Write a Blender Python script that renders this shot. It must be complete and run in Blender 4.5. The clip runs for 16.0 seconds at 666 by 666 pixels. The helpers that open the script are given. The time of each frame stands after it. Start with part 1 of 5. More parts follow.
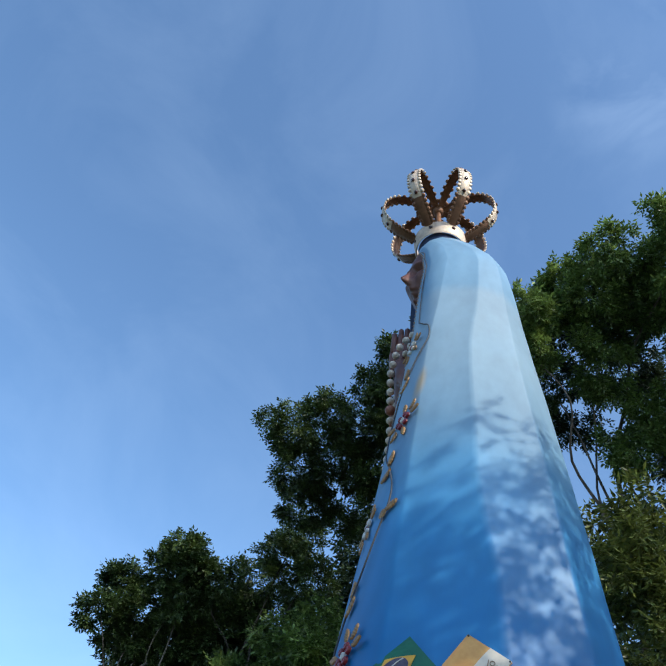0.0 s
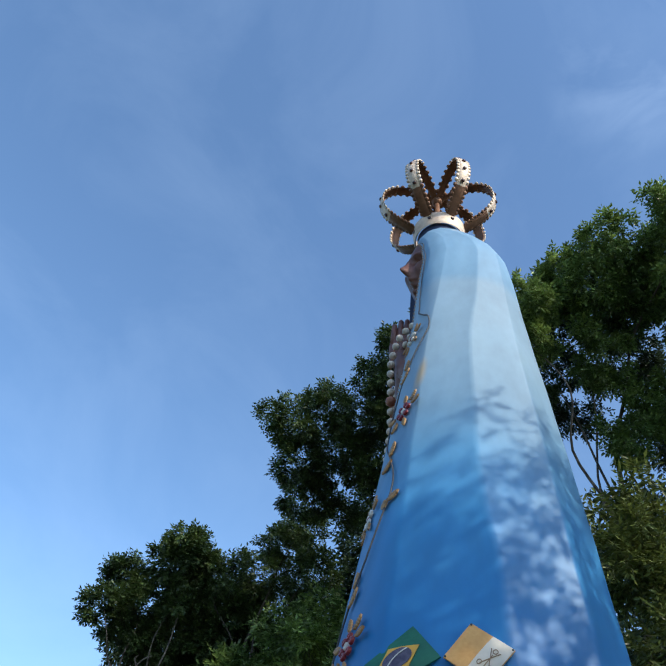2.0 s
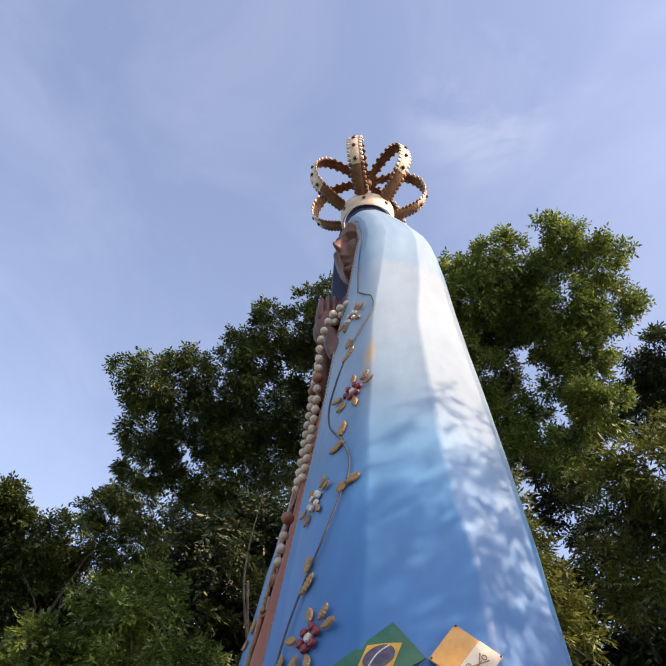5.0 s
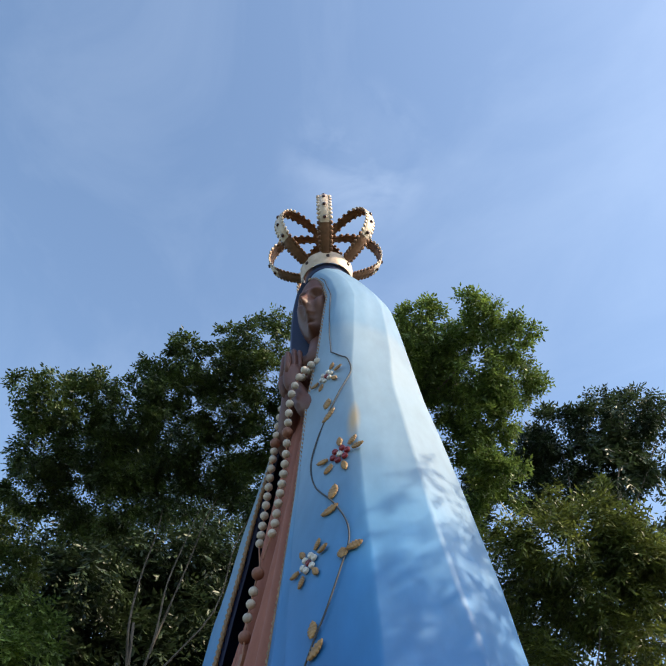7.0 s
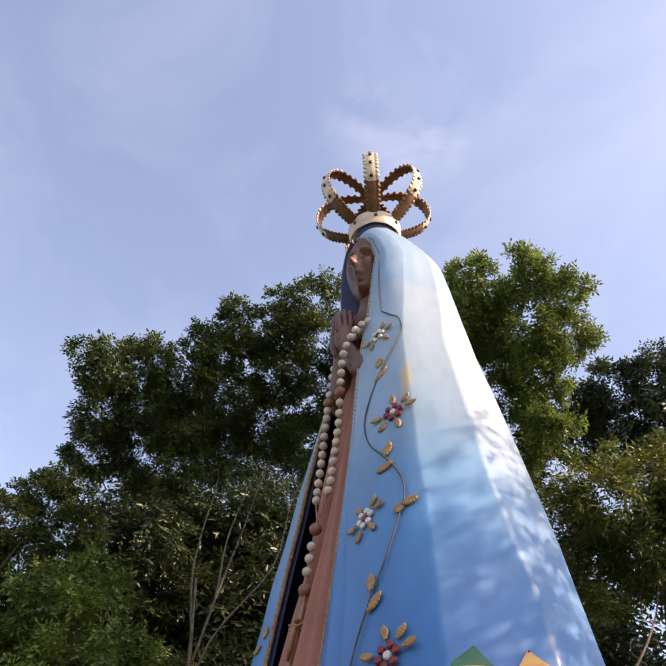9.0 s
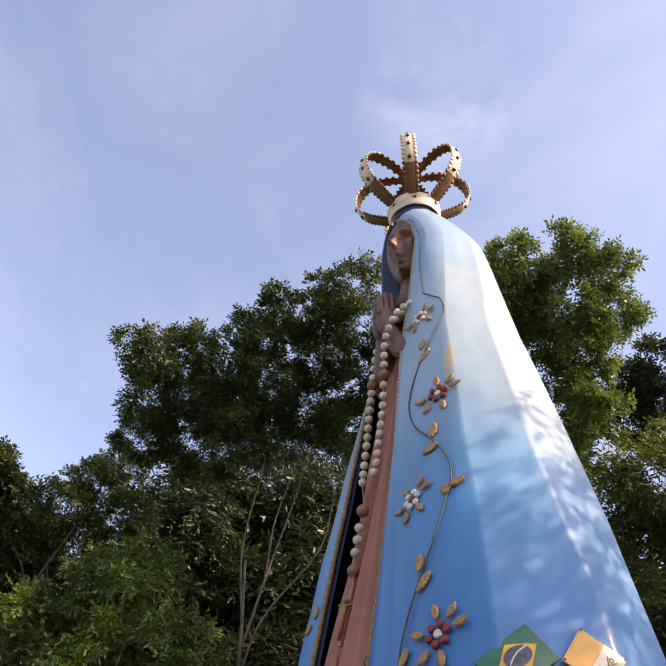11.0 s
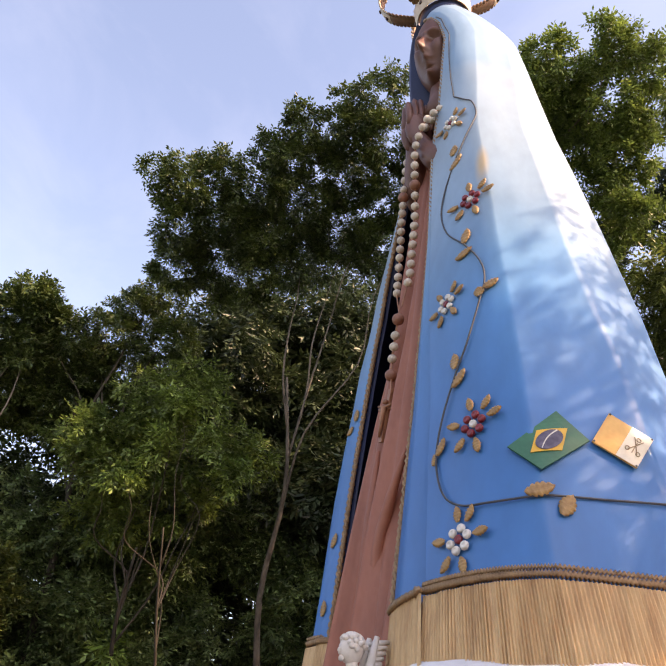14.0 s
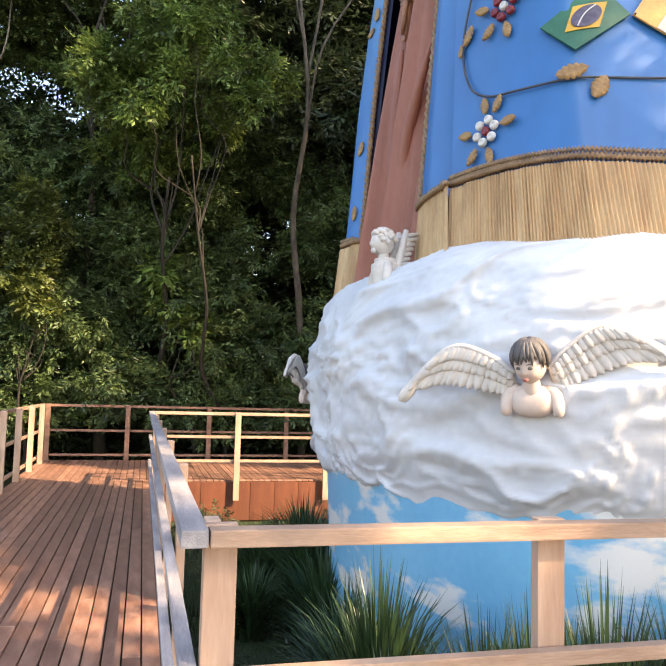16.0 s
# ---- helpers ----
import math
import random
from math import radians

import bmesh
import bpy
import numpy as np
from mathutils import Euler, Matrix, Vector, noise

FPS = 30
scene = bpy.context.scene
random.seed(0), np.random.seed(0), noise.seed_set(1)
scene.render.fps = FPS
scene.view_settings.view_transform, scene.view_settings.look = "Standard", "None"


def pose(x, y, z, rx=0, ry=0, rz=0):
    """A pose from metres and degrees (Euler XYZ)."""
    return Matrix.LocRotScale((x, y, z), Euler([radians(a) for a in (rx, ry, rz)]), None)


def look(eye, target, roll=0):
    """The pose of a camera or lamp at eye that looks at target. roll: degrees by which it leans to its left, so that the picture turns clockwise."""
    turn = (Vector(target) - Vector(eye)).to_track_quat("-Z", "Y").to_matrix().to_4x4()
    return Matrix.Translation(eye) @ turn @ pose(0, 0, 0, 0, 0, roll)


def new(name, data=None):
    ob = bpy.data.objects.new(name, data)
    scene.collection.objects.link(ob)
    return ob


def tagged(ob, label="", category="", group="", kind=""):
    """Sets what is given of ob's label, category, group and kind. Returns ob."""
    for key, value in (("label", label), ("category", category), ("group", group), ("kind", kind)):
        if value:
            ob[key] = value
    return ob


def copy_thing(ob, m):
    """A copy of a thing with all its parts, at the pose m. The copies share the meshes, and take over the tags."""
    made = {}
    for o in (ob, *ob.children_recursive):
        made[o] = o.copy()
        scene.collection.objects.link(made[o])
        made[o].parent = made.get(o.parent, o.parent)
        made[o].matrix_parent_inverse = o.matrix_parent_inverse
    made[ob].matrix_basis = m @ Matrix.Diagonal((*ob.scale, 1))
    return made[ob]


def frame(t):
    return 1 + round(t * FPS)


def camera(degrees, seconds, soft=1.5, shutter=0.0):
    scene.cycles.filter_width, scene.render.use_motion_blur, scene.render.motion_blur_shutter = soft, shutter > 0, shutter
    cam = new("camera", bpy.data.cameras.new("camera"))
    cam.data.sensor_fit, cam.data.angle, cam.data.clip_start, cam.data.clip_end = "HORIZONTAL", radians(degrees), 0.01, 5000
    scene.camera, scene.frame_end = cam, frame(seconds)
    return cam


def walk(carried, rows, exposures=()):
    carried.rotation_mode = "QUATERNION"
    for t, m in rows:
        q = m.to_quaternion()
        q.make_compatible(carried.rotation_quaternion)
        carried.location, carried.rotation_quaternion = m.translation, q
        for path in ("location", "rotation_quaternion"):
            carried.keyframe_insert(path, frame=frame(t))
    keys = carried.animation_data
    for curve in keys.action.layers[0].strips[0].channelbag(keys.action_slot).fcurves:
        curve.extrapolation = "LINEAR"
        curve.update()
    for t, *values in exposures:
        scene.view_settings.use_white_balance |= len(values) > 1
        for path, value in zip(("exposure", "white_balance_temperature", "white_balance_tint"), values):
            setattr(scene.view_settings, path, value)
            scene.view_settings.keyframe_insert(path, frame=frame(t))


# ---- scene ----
cam = camera(47.7, 16.0)
PATH = [
    (0, (2.339, -2.843, 1.646), (2.056, -1.489, 3.09), 13.3),
    (0.5, (2.342, -2.848, 1.637), (2.061, -1.488, 3.076), 13.5),
    (1, (2.341, -2.835, 1.639), (2.063, -1.47, 3.074), 13.3),
    (1.5, (2.337, -2.824, 1.646), (2.059, -1.456, 3.078), 12.8),
    (2, (2.334, -2.835, 1.646), (2.054, -1.465, 3.077), 12.5),
    (2.5, (2.305, -2.814, 1.657), (2.029, -1.443, 3.087), 12.1),
    (3, (2.05, -2.786, 1.619), (2.047, -1.399, 3.06), 7.1),
    (3.2, (1.942, -2.731, 1.669), (2.076, -1.32, 3.079), 6.1),
    (5.3, (0.901, -2.214, 1.766), (1.147, -0.901, 3.254), 8.8),
    (5.5, (0.755, -2.192, 1.726), (1.194, -1.014, 3.281), 5.9),
    (6, (0.422, -2.084, 1.764), (0.94, -0.94, 3.32), 6.2),
    (6.5, (0.108, -2.103, 1.767), (0.634, -0.955, 3.318), 7.8),
    (7, (-0.156, -2.101, 1.71), (0.378, -0.949, 3.255), 3.4),
    (7.5, (-0.185, -2.108, 1.695), (0.324, -0.902, 3.207), 4.4),
    (8, (-0.169, -2.091, 1.689), (0.33, -0.865, 3.189), 4.6),
    (8.5, (-0.165, -2.103, 1.679), (0.316, -0.85, 3.162), 5.1),
    (9, (-0.177, -2.104, 1.679), (0.278, -0.827, 3.149), 5.9),
    (11.5, (-0.201, -2.11, 1.647), (0.156, -0.752, 3.071), 7.5),
    (12, (-0.194, -2.083, 1.633), (0.151, -0.715, 3.05), 7.6),
    (12.5, (-0.198, -2.073, 1.614), (0.139, -0.684, 3.014), 8.2),
    (13, (-0.191, -2.061, 1.6), (0.173, -0.608, 2.926), 7.8),
    (13.5, (-0.188, -2.056, 1.565), (0.205, -0.518, 2.782), 6.7),
    (14, (-0.181, -2.054, 1.541), (0.235, -0.418, 2.614), 5.5),
    (14.5, (-0.182, -2.049, 1.495), (0.2, -0.342, 2.464), 4.2),
    (15, (-0.176, -2.036, 1.445), (0.223, -0.214, 2.165), 2.9),
    (15.5, (-0.16, -2.006, 1.431), (0.264, -0.083, 1.778), 1.8),
    (16, (-0.158, -2.005, 1.411), (0.325, -0.071, 1.567), 1.5),
]
walk(cam, [(t, look(eye, target, roll)) for t, eye, target, roll in PATH],
     [(0, 0.67, 5600, 2), (2.6, 0.69, 5700, 4), (3.2, 0.9, 6600, 13), (5.3, 1.3, 7900, 22), (5.6, 1.25, 7700, 20), (6.0, 1.02, 7000, 9), (7.2, 1.07, 6650, 6), (8.0, 1.38, 7800, 20), (9.0, 1.44, 8300, 24), (12.5, 1.57, 8250, 23), (14.0, 1.74, 8650, 27), (14.5, 1.8, 8500, 28), (15.0, 1.92, 8000, 26), (16.0, 2.22, 7850, 15)])

# ---- sky, sun ----
SUN_AZ, SUN_EL = radians(-46), radians(38)
sun_way = Vector((math.cos(SUN_EL) * math.cos(SUN_AZ), math.cos(SUN_EL) * math.sin(SUN_AZ), math.sin(SUN_EL)))
world = bpy.data.worlds.new("world")
scene.world = world
world.use_nodes = True
wn, wl = world.node_tree.nodes, world.node_tree.links
sky = wn.new("ShaderNodeTexSky")
sky.sky_type, sky.sun_disc = "NISHITA", False
sky.sun_elevation, sky.sun_rotation = SUN_EL, radians(90) - SUN_AZ
sky.air_density, sky.dust_density, sky.ozone_density = 1.0, 1.2, 1.5
wtc = wn.new("ShaderNodeTexCoord")
wmap = wn.new("ShaderNodeMapping")
wmap.inputs["Scale"].default_value = (1.6, 1.0, 2.6)
wmap.inputs["Rotation"].default_value = (0.3, 0.5, 0.4)
wno = wn.new("ShaderNodeTexNoise")
wno.inputs["Scale"].default_value, wno.inputs["Detail"].default_value, wno.inputs["Roughness"].default_value = 2.2, 7, 0.58
wno.inputs["Distortion"].default_value = 0.5
wr = wn.new("ShaderNodeMapRange")
wr.inputs["From Min"].default_value, wr.inputs["From Max"].default_value = 0.42, 0.85
wr.inputs["To Max"].default_value = 0.06
wmix = wn.new("ShaderNodeMix")
wmix.data_type = "RGBA"
wmix.inputs["B"].default_value = (7.0, 7.6, 8.6, 1)
wl.new(wtc.outputs["Generated"], wmap.inputs["Vector"])
wl.new(wmap.outputs["Vector"], wno.inputs["Vector"])
wl.new(wno.outputs["Fac"], wr.inputs["Value"])
# one faint torn wisp of cloud high over the statue
wdot = wn.new("ShaderNodeVectorMath")
wdot.operation = "DOT_PRODUCT"
wdot.inputs[1].default_value = Vector((0.202, 0.394, 0.896)).normalized()
wisp = wn.new("ShaderNodeMapRange")
wisp.interpolation_type = "SMOOTHSTEP"
wisp.inputs["From Min"].default_value, wisp.inputs["From Max"].default_value, wisp.inputs["To Max"].default_value = 0.9935, 0.9997, 1.0
wfine = wn.new("ShaderNodeTexNoise")
wfine.inputs["Scale"].default_value, wfine.inputs["Detail"].default_value, wfine.inputs["Distortion"].default_value = 9.0, 6, 0.8
wtorn = wn.new("ShaderNodeMapRange")
wtorn.inputs["From Min"].default_value, wtorn.inputs["From Max"].default_value, wtorn.inputs["To Max"].default_value = 0.42, 0.75, 0.11
wmul, wsum = wn.new("ShaderNodeMath"), wn.new("ShaderNodeMath")
wmul.operation, wsum.operation = "MULTIPLY", "ADD"
wl.new(wtc.outputs["Generated"], wdot.inputs[0])
wl.new(wdot.outputs["Value"], wisp.inputs["Value"])
wl.new(wtc.outputs["Generated"], wfine.inputs["Vector"])
wl.new(wfine.outputs["Fac"], wtorn.inputs["Value"])
wl.new(wisp.outputs["Result"], wmul.inputs[0])
wl.new(wtorn.outputs["Result"], wmul.inputs[1])
wl.new(wr.outputs["Result"], wsum.inputs[0])
wl.new(wmul.outputs["Value"], wsum.inputs[1])
wl.new(wsum.outputs["Value"], wmix.inputs["Factor"])
wl.new(sky.outputs["Color"], wmix.inputs["A"])
wl.new(wmix.outputs["Result"], wn["Background"].inputs["Color"])
wn["Background"].inputs["Strength"].default_value = 0.15
sun = new("sun", bpy.data.lights.new("sun", "SUN"))
sun.data.energy, sun.data.angle, sun.data.color = 2.75, radians(0.55), (1.0, 0.82, 0.60)
sun.matrix_world = look(sun_way * 60, (0, 0, 0))


# ---- materials ----
def mat(name, low, high, scale=6.0, detail=5.0, rough=(0.5, 0.7), bump=0.1, bump_scale=40.0, metal=0.0,
        stretch=(1, 1, 1), vary=0.0, clear=0.0):
    """Two-scale noise between two colours, uneven roughness and fine relief."""
    m = bpy.data.materials.new(name)
    m.use_nodes = True
    n, l = m.node_tree.nodes, m.node_tree.links
    b = n["Principled BSDF"]
    tc = n.new("ShaderNodeTexCoord")
    mp = n.new("ShaderNodeMapping")
    mp.inputs["Scale"].default_value = stretch
    l.new(tc.outputs["Object"], mp.inputs["Vector"])
    a = n.new("ShaderNodeTexNoise")
    a.inputs["Scale"].default_value, a.inputs["Detail"].default_value = scale, detail
    c = n.new("ShaderNodeTexNoise")
    c.inputs["Scale"].default_value, c.inputs["Detail"].default_value = bump_scale, 4
    for t in (a, c):
        l.new(mp.outputs["Vector"], t.inputs["Vector"])
    add = n.new("ShaderNodeMath")
    add.operation = "MULTIPLY_ADD"
    add.inputs[1].default_value = 0.35
    l.new(c.outputs["Fac"], add.inputs[0])
    l.new(a.outputs["Fac"], add.inputs[2])
    r = n.new("ShaderNodeMapRange")
    r.inputs["From Min"].default_value, r.inputs["From Max"].default_value = 0.42, 0.95
    l.new(add.outputs[0], r.inputs["Value"])
    mx = n.new("ShaderNodeMix")
    mx.data_type = "RGBA"
    mx.inputs["A"].default_value, mx.inputs["B"].default_value = (*low, 1), (*high, 1)
    l.new(r.outputs["Result"], mx.inputs["Factor"])
    out = mx.outputs["Result"]
    if vary:
        oi = n.new("ShaderNodeObjectInfo")
        hv = n.new("ShaderNodeHueSaturation")
        vr = n.new("ShaderNodeMapRange")
        vr.inputs["To Min"].default_value, vr.inputs["To Max"].default_value = 1 - vary, 1 + vary
        l.new(oi.outputs["Random"], vr.inputs["Value"])
        l.new(vr.outputs["Result"], hv.inputs["Value"])
        l.new(out, hv.inputs["Color"])
        out = hv.outputs["Color"]
    l.new(out, b.inputs["Base Color"])
    rr = n.new("ShaderNodeMapRange")
    rr.inputs["To Min"].default_value, rr.inputs["To Max"].default_value = rough
    l.new(a.outputs["Fac"], rr.inputs["Value"])
    l.new(rr.outputs["Result"], b.inputs["Roughness"])
    b.inputs["Metallic"].default_value = metal
    b.inputs["Coat Weight"].default_value = clear
    if bump:
        bp = n.new("ShaderNodeBump")
        bp.inputs["Strength"].default_value, bp.inputs["Distance"].default_value = bump, 0.02
        l.new(add.outputs[0], bp.inputs["Height"])
        l.new(bp.outputs["Normal"], b.inputs["Normal"])
    return m


def leaf_mat(name, low, high, light=0.3):
    m = mat(name, low, high, 1.1, 6, (0.34, 0.5), 0.0)
    n, l = m.node_tree.nodes, m.node_tree.links
    b = n["Principled BSDF"]
    mx = [x for x in n if x.type == "MIX"][0]
    g = n.new("ShaderNodeNewGeometry")
    hv = n.new("ShaderNodeHueSaturation")
    vr = n.new("ShaderNodeMapRange")
    vr.inputs["To Min"].default_value, vr.inputs["To Max"].default_value = 0.45, 1.6
    l.new(g.outputs["Random Per Island"], vr.inputs["Value"])
    l.new(vr.outputs["Result"], hv.inputs["Value"])
    l.new(mx.outputs["Result"], hv.inputs["Color"])
    l.new(hv.outputs["Color"], b.inputs["Base Color"])
    tr = n.new("ShaderNodeBsdfTranslucent")
    l.new(hv.outputs["Color"], tr.inputs["Color"])
    ms = n.new("ShaderNodeMixShader")
    ms.inputs["Fac"].default_value = light
    l.new(b.outputs["BSDF"], ms.inputs[1])
    l.new(tr.outputs["BSDF"], ms.inputs[2])
    l.new(ms.outputs["Shader"], n["Material Output"].inputs["Surface"])
    return m


def paint_by_height(name, stops, rough, streak=0.2, clear=0.25):
    """Hand-painted colour that changes with the height, with faint streaks run down it."""
    m = mat(name, (0, 0, 0), (1, 1, 1), 1.3, 7, rough, 0.14, 9.0, stretch=(1, 1, 0.45), clear=clear)
    n, l = m.node_tree.nodes, m.node_tree.links
    b = n["Principled BSDF"]
    mx = [x for x in n if x.type == "MIX"][0]
    tc = n.new("ShaderNodeTexCoord")
    sp = n.new("ShaderNodeSeparateXYZ")
    l.new(tc.outputs["Object"], sp.inputs["Vector"])
    mr = n.new("ShaderNodeMapRange")
    mr.inputs["From Min"].default_value, mr.inputs["From Max"].default_value = stops[0][0], stops[-1][0]
    l.new(sp.outputs["Z"], mr.inputs["Value"])
    cr = n.new("ShaderNodeValToRGB")
    e = cr.color_ramp.elements
    span = stops[-1][0] - stops[0][0]
    while len(e) < len(stops):
        e.new(0.5)
    for i, (z, c) in enumerate(stops):
        e[i].position = (z - stops[0][0]) / span
        e[i].color = (*c, 1)
    l.new(mr.outputs["Result"], cr.inputs["Fac"])
    hv = n.new("ShaderNodeHueSaturation")
    vr = n.new("ShaderNodeMapRange")
    vr.inputs["To Min"].default_value, vr.inputs["To Max"].default_value = 1 - streak, 1 + streak
    l.new(mx.outputs["Result"], vr.inputs["Value"])
    l.new(vr.outputs["Result"], hv.inputs["Value"])
    l.new(cr.outputs["Color"], hv.inputs["Color"])
    l.new(hv.outputs["Color"], b.inputs["Base Color"])
    return m


BLUE = paint_by_height("blue_paint", [(2.2, (0.020, 0.150, 0.40)), (3.8, (0.022, 0.160, 0.42)), (4.8, (0.045, 0.20, 0.44)), (5.5, (0.10, 0.255, 0.45)),
                                      (6.2, (0.19, 0.31, 0.44)), (7.0, (0.225, 0.325, 0.42)), (8.3, (0.23, 0.325, 0.42)), (8.5, (0.175, 0.295, 0.425)), (10.1, (0.17, 0.29, 0.435))], (0.42, 0.56), clear=0.06)
# ochre run-off stain below the vine's bow
bn, bl = BLUE.node_tree.nodes, BLUE.node_tree.links
btc, bmap, bdist, brng, bmix = (bn.new("ShaderNode" + k) for k in ("TexCoord", "Mapping", "VectorMath", "MapRange", "Mix"))
bmap.inputs["Scale"].default_value = (1, 1, 0.175)
bdist.operation, bmix.data_type = "DISTANCE", "RGBA"
bdist.inputs[1].default_value = (2.179, 2.371, 1.1550)
brng.inputs["From Min"].default_value, brng.inputs["From Max"].default_value = 0.075, 0.02
brng.inputs["To Max"].default_value = 0.75
bmix.inputs["B"].default_value = (0.40, 0.29, 0.13, 1)
bl.new(btc.outputs["Object"], bmap.inputs["Vector"])
bl.new(bmap.outputs["Vector"], bdist.inputs[0])
bl.new(bdist.outputs["Value"], brng.inputs["Value"])
bl.new(brng.outputs["Result"], bmix.inputs["Factor"])
bl.new(bn["Principled BSDF"].inputs["Base Color"].links[0].from_socket, bmix.inputs["A"])
bl.new(bmix.outputs["Result"], bn["Principled BSDF"].inputs["Base Color"])
NAVY = mat("navy_paint", (0.008, 0.015, 0.055), (0.014, 0.030, 0.10), 2, 4, (0.5, 0.7))
ROBE = mat("rose_brown_paint", (0.26, 0.082, 0.048), (0.40, 0.145, 0.09), 1.6, 6, (0.5, 0.65), 0.12, 30, stretch=(1, 1, 0.4))
SKIN = mat("dark_brown_paint", (0.105, 0.04, 0.03), (0.17, 0.07, 0.05), 4, 5, (0.4, 0.55), 0.05)
STRAW = mat("straw_paint", (0.42, 0.23, 0.10), (0.74, 0.50, 0.26), 5.0, 7, (0.5, 0.7), 0.3, 60, stretch=(2, 2, 0.25))
BRAID = mat("braid_paint", (0.20, 0.115, 0.06), (0.38, 0.235, 0.12), 18, 4, (0.5, 0.7), 0.3, 60)
GOLD = mat("gold_paint", (0.25, 0.13, 0.045), (0.45, 0.265, 0.10), 14, 5, (0.4, 0.58), 0.3, 60)
CREAM = mat("pale_gold_metal", (0.48, 0.34, 0.24), (0.80, 0.67, 0.54), 5, 5, (0.35, 0.6), 0.15, 30, metal=0.15)
# bronze of hub, pole and inner faces; also paints shade low on the arches
BRONZE_AND_SHADE = mat("bronzed_metal", (0.10, 0.045, 0.025), (0.32, 0.16, 0.085), 3.2, 6, (0.45, 0.65), 0.2, 30, metal=0.2)
JEWEL = mat("dark_red_glass", (0.03, 0.006, 0.005), (0.07, 0.012, 0.01), 9, 3, (0.12, 0.25), 0.0, clear=0.5)
MAROON = mat("maroon_enamel", (0.14, 0.008, 0.014), (0.26, 0.02, 0.025), 14, 4, (0.25, 0.4), 0.2, 60)
PEARL = mat("white_enamel", (0.52, 0.48, 0.42), (0.74, 0.71, 0.66), 10, 5, (0.35, 0.55), 0.2, 60)
BEAD = mat("ivory_paint", (0.42, 0.34, 0.27), (0.68, 0.60, 0.51), 7, 5, (0.45, 0.65), 0.2, 40, vary=0.12)
BROWNBEAD = mat("brown_bead_paint", (0.18, 0.07, 0.045), (0.32, 0.14, 0.09), 8, 4, (0.45, 0.6), 0.1)
CROSS = mat("crucifix_paint", (0.22, 0.09, 0.05), (0.42, 0.19, 0.10), 8, 5, (0.45, 0.6), 0.15)
VINE = mat("vine_iron", (0.03, 0.035, 0.045), (0.08, 0.08, 0.085), 10, 4, (0.5, 0.7), 0.1)
GREEN = mat("green_enamel", (0.012, 0.10, 0.055), (0.025, 0.16, 0.085), 6, 6, (0.35, 0.5), 0.05)
YELLOW = mat("yellow_enamel", (0.62, 0.33, 0.03), (0.75, 0.44, 0.05), 6, 6, (0.35, 0.5), 0.05)
DISC = mat("slate_blue_enamel", (0.03, 0.025, 0.06), (0.14, 0.12, 0.17), 24, 5, (0.4, 0.55), 0.1)
AMBER = mat("amber_enamel", (0.62, 0.30, 0.07), (0.78, 0.44, 0.13), 5, 6, (0.3, 0.5), 0.05)
WHITE = mat("cream_enamel", (0.66, 0.58, 0.46), (0.80, 0.72, 0.60), 5, 6, (0.3, 0.5), 0.05)
LINE = mat("brown_line_paint", (0.24, 0.15, 0.08), (0.38, 0.26, 0.15), 9, 4, (0.5, 0.6), 0.0)
PLASTER = mat("white_plaster", (0.52, 0.53, 0.56), (0.73, 0.73, 0.74), 1.6, 8, (0.6, 0.8), 0.25, 14.0)
pn, pl = PLASTER.node_tree.nodes, PLASTER.node_tree.links
ptc, pno, pmr, pmx = pn.new("ShaderNodeTexCoord"), pn.new("ShaderNodeTexNoise"), pn.new("ShaderNodeMapRange"), pn.new("ShaderNodeMix")
pno.inputs["Scale"].default_value, pno.inputs["Detail"].default_value = 2.2, 4
pmr.inputs["From Min"].default_value, pmr.inputs["From Max"].default_value, pmr.inputs["To Max"].default_value = 0.64, 0.74, 0.75
pmx.data_type = "RGBA"
pmx.inputs["B"].default_value = (0.42, 0.64, 0.80, 1)
pl.new(ptc.outputs["Object"], pno.inputs["Vector"])
pl.new(pno.outputs["Fac"], pmr.inputs["Value"])
pl.new(pmr.outputs["Result"], pmx.inputs["Factor"])
pl.new([x for x in pn if x.type == "MIX"][0].outputs["Result"], pmx.inputs["A"])
pl.new(pmx.outputs["Result"], pn["Principled BSDF"].inputs["Base Color"])
ANGEL = mat("cream_plaster", (0.52, 0.47, 0.42), (0.72, 0.66, 0.60), 6, 5, (0.5, 0.65), 0.1, 40)
FLESH = mat("pale_skin_paint", (0.58, 0.45, 0.38), (0.70, 0.57, 0.50), 5, 4, (0.45, 0.6), 0.05)
LIPS = mat("rose_lip_paint", (0.45, 0.16, 0.13), (0.55, 0.22, 0.18), 8, 3, (0.4, 0.5), 0.0)
HAIR = mat("grey_hair_paint", (0.06, 0.055, 0.055), (0.17, 0.15, 0.14), 22, 4, (0.5, 0.65), 0.4, 50, stretch=(1, 1, 0.3))
WOOD = mat("pale_pine", (0.38, 0.23, 0.155), (0.56, 0.39, 0.285), 3.0, 7, (0.55, 0.75), 0.2, 30, stretch=(4, 4, 0.5), vary=0.12)
RAILWOOD = mat("pine_rail", (0.25, 0.155, 0.105), (0.50, 0.34, 0.24), 3.0, 7, (0.55, 0.75), 0.2, 30, stretch=(1, 1, 6), vary=0.12)
DARKRAIL = mat("brown_stained_rail", (0.17, 0.075, 0.045), (0.34, 0.18, 0.115), 3.0, 7, (0.55, 0.75), 0.2, 30, stretch=(1, 1, 6), vary=0.12)
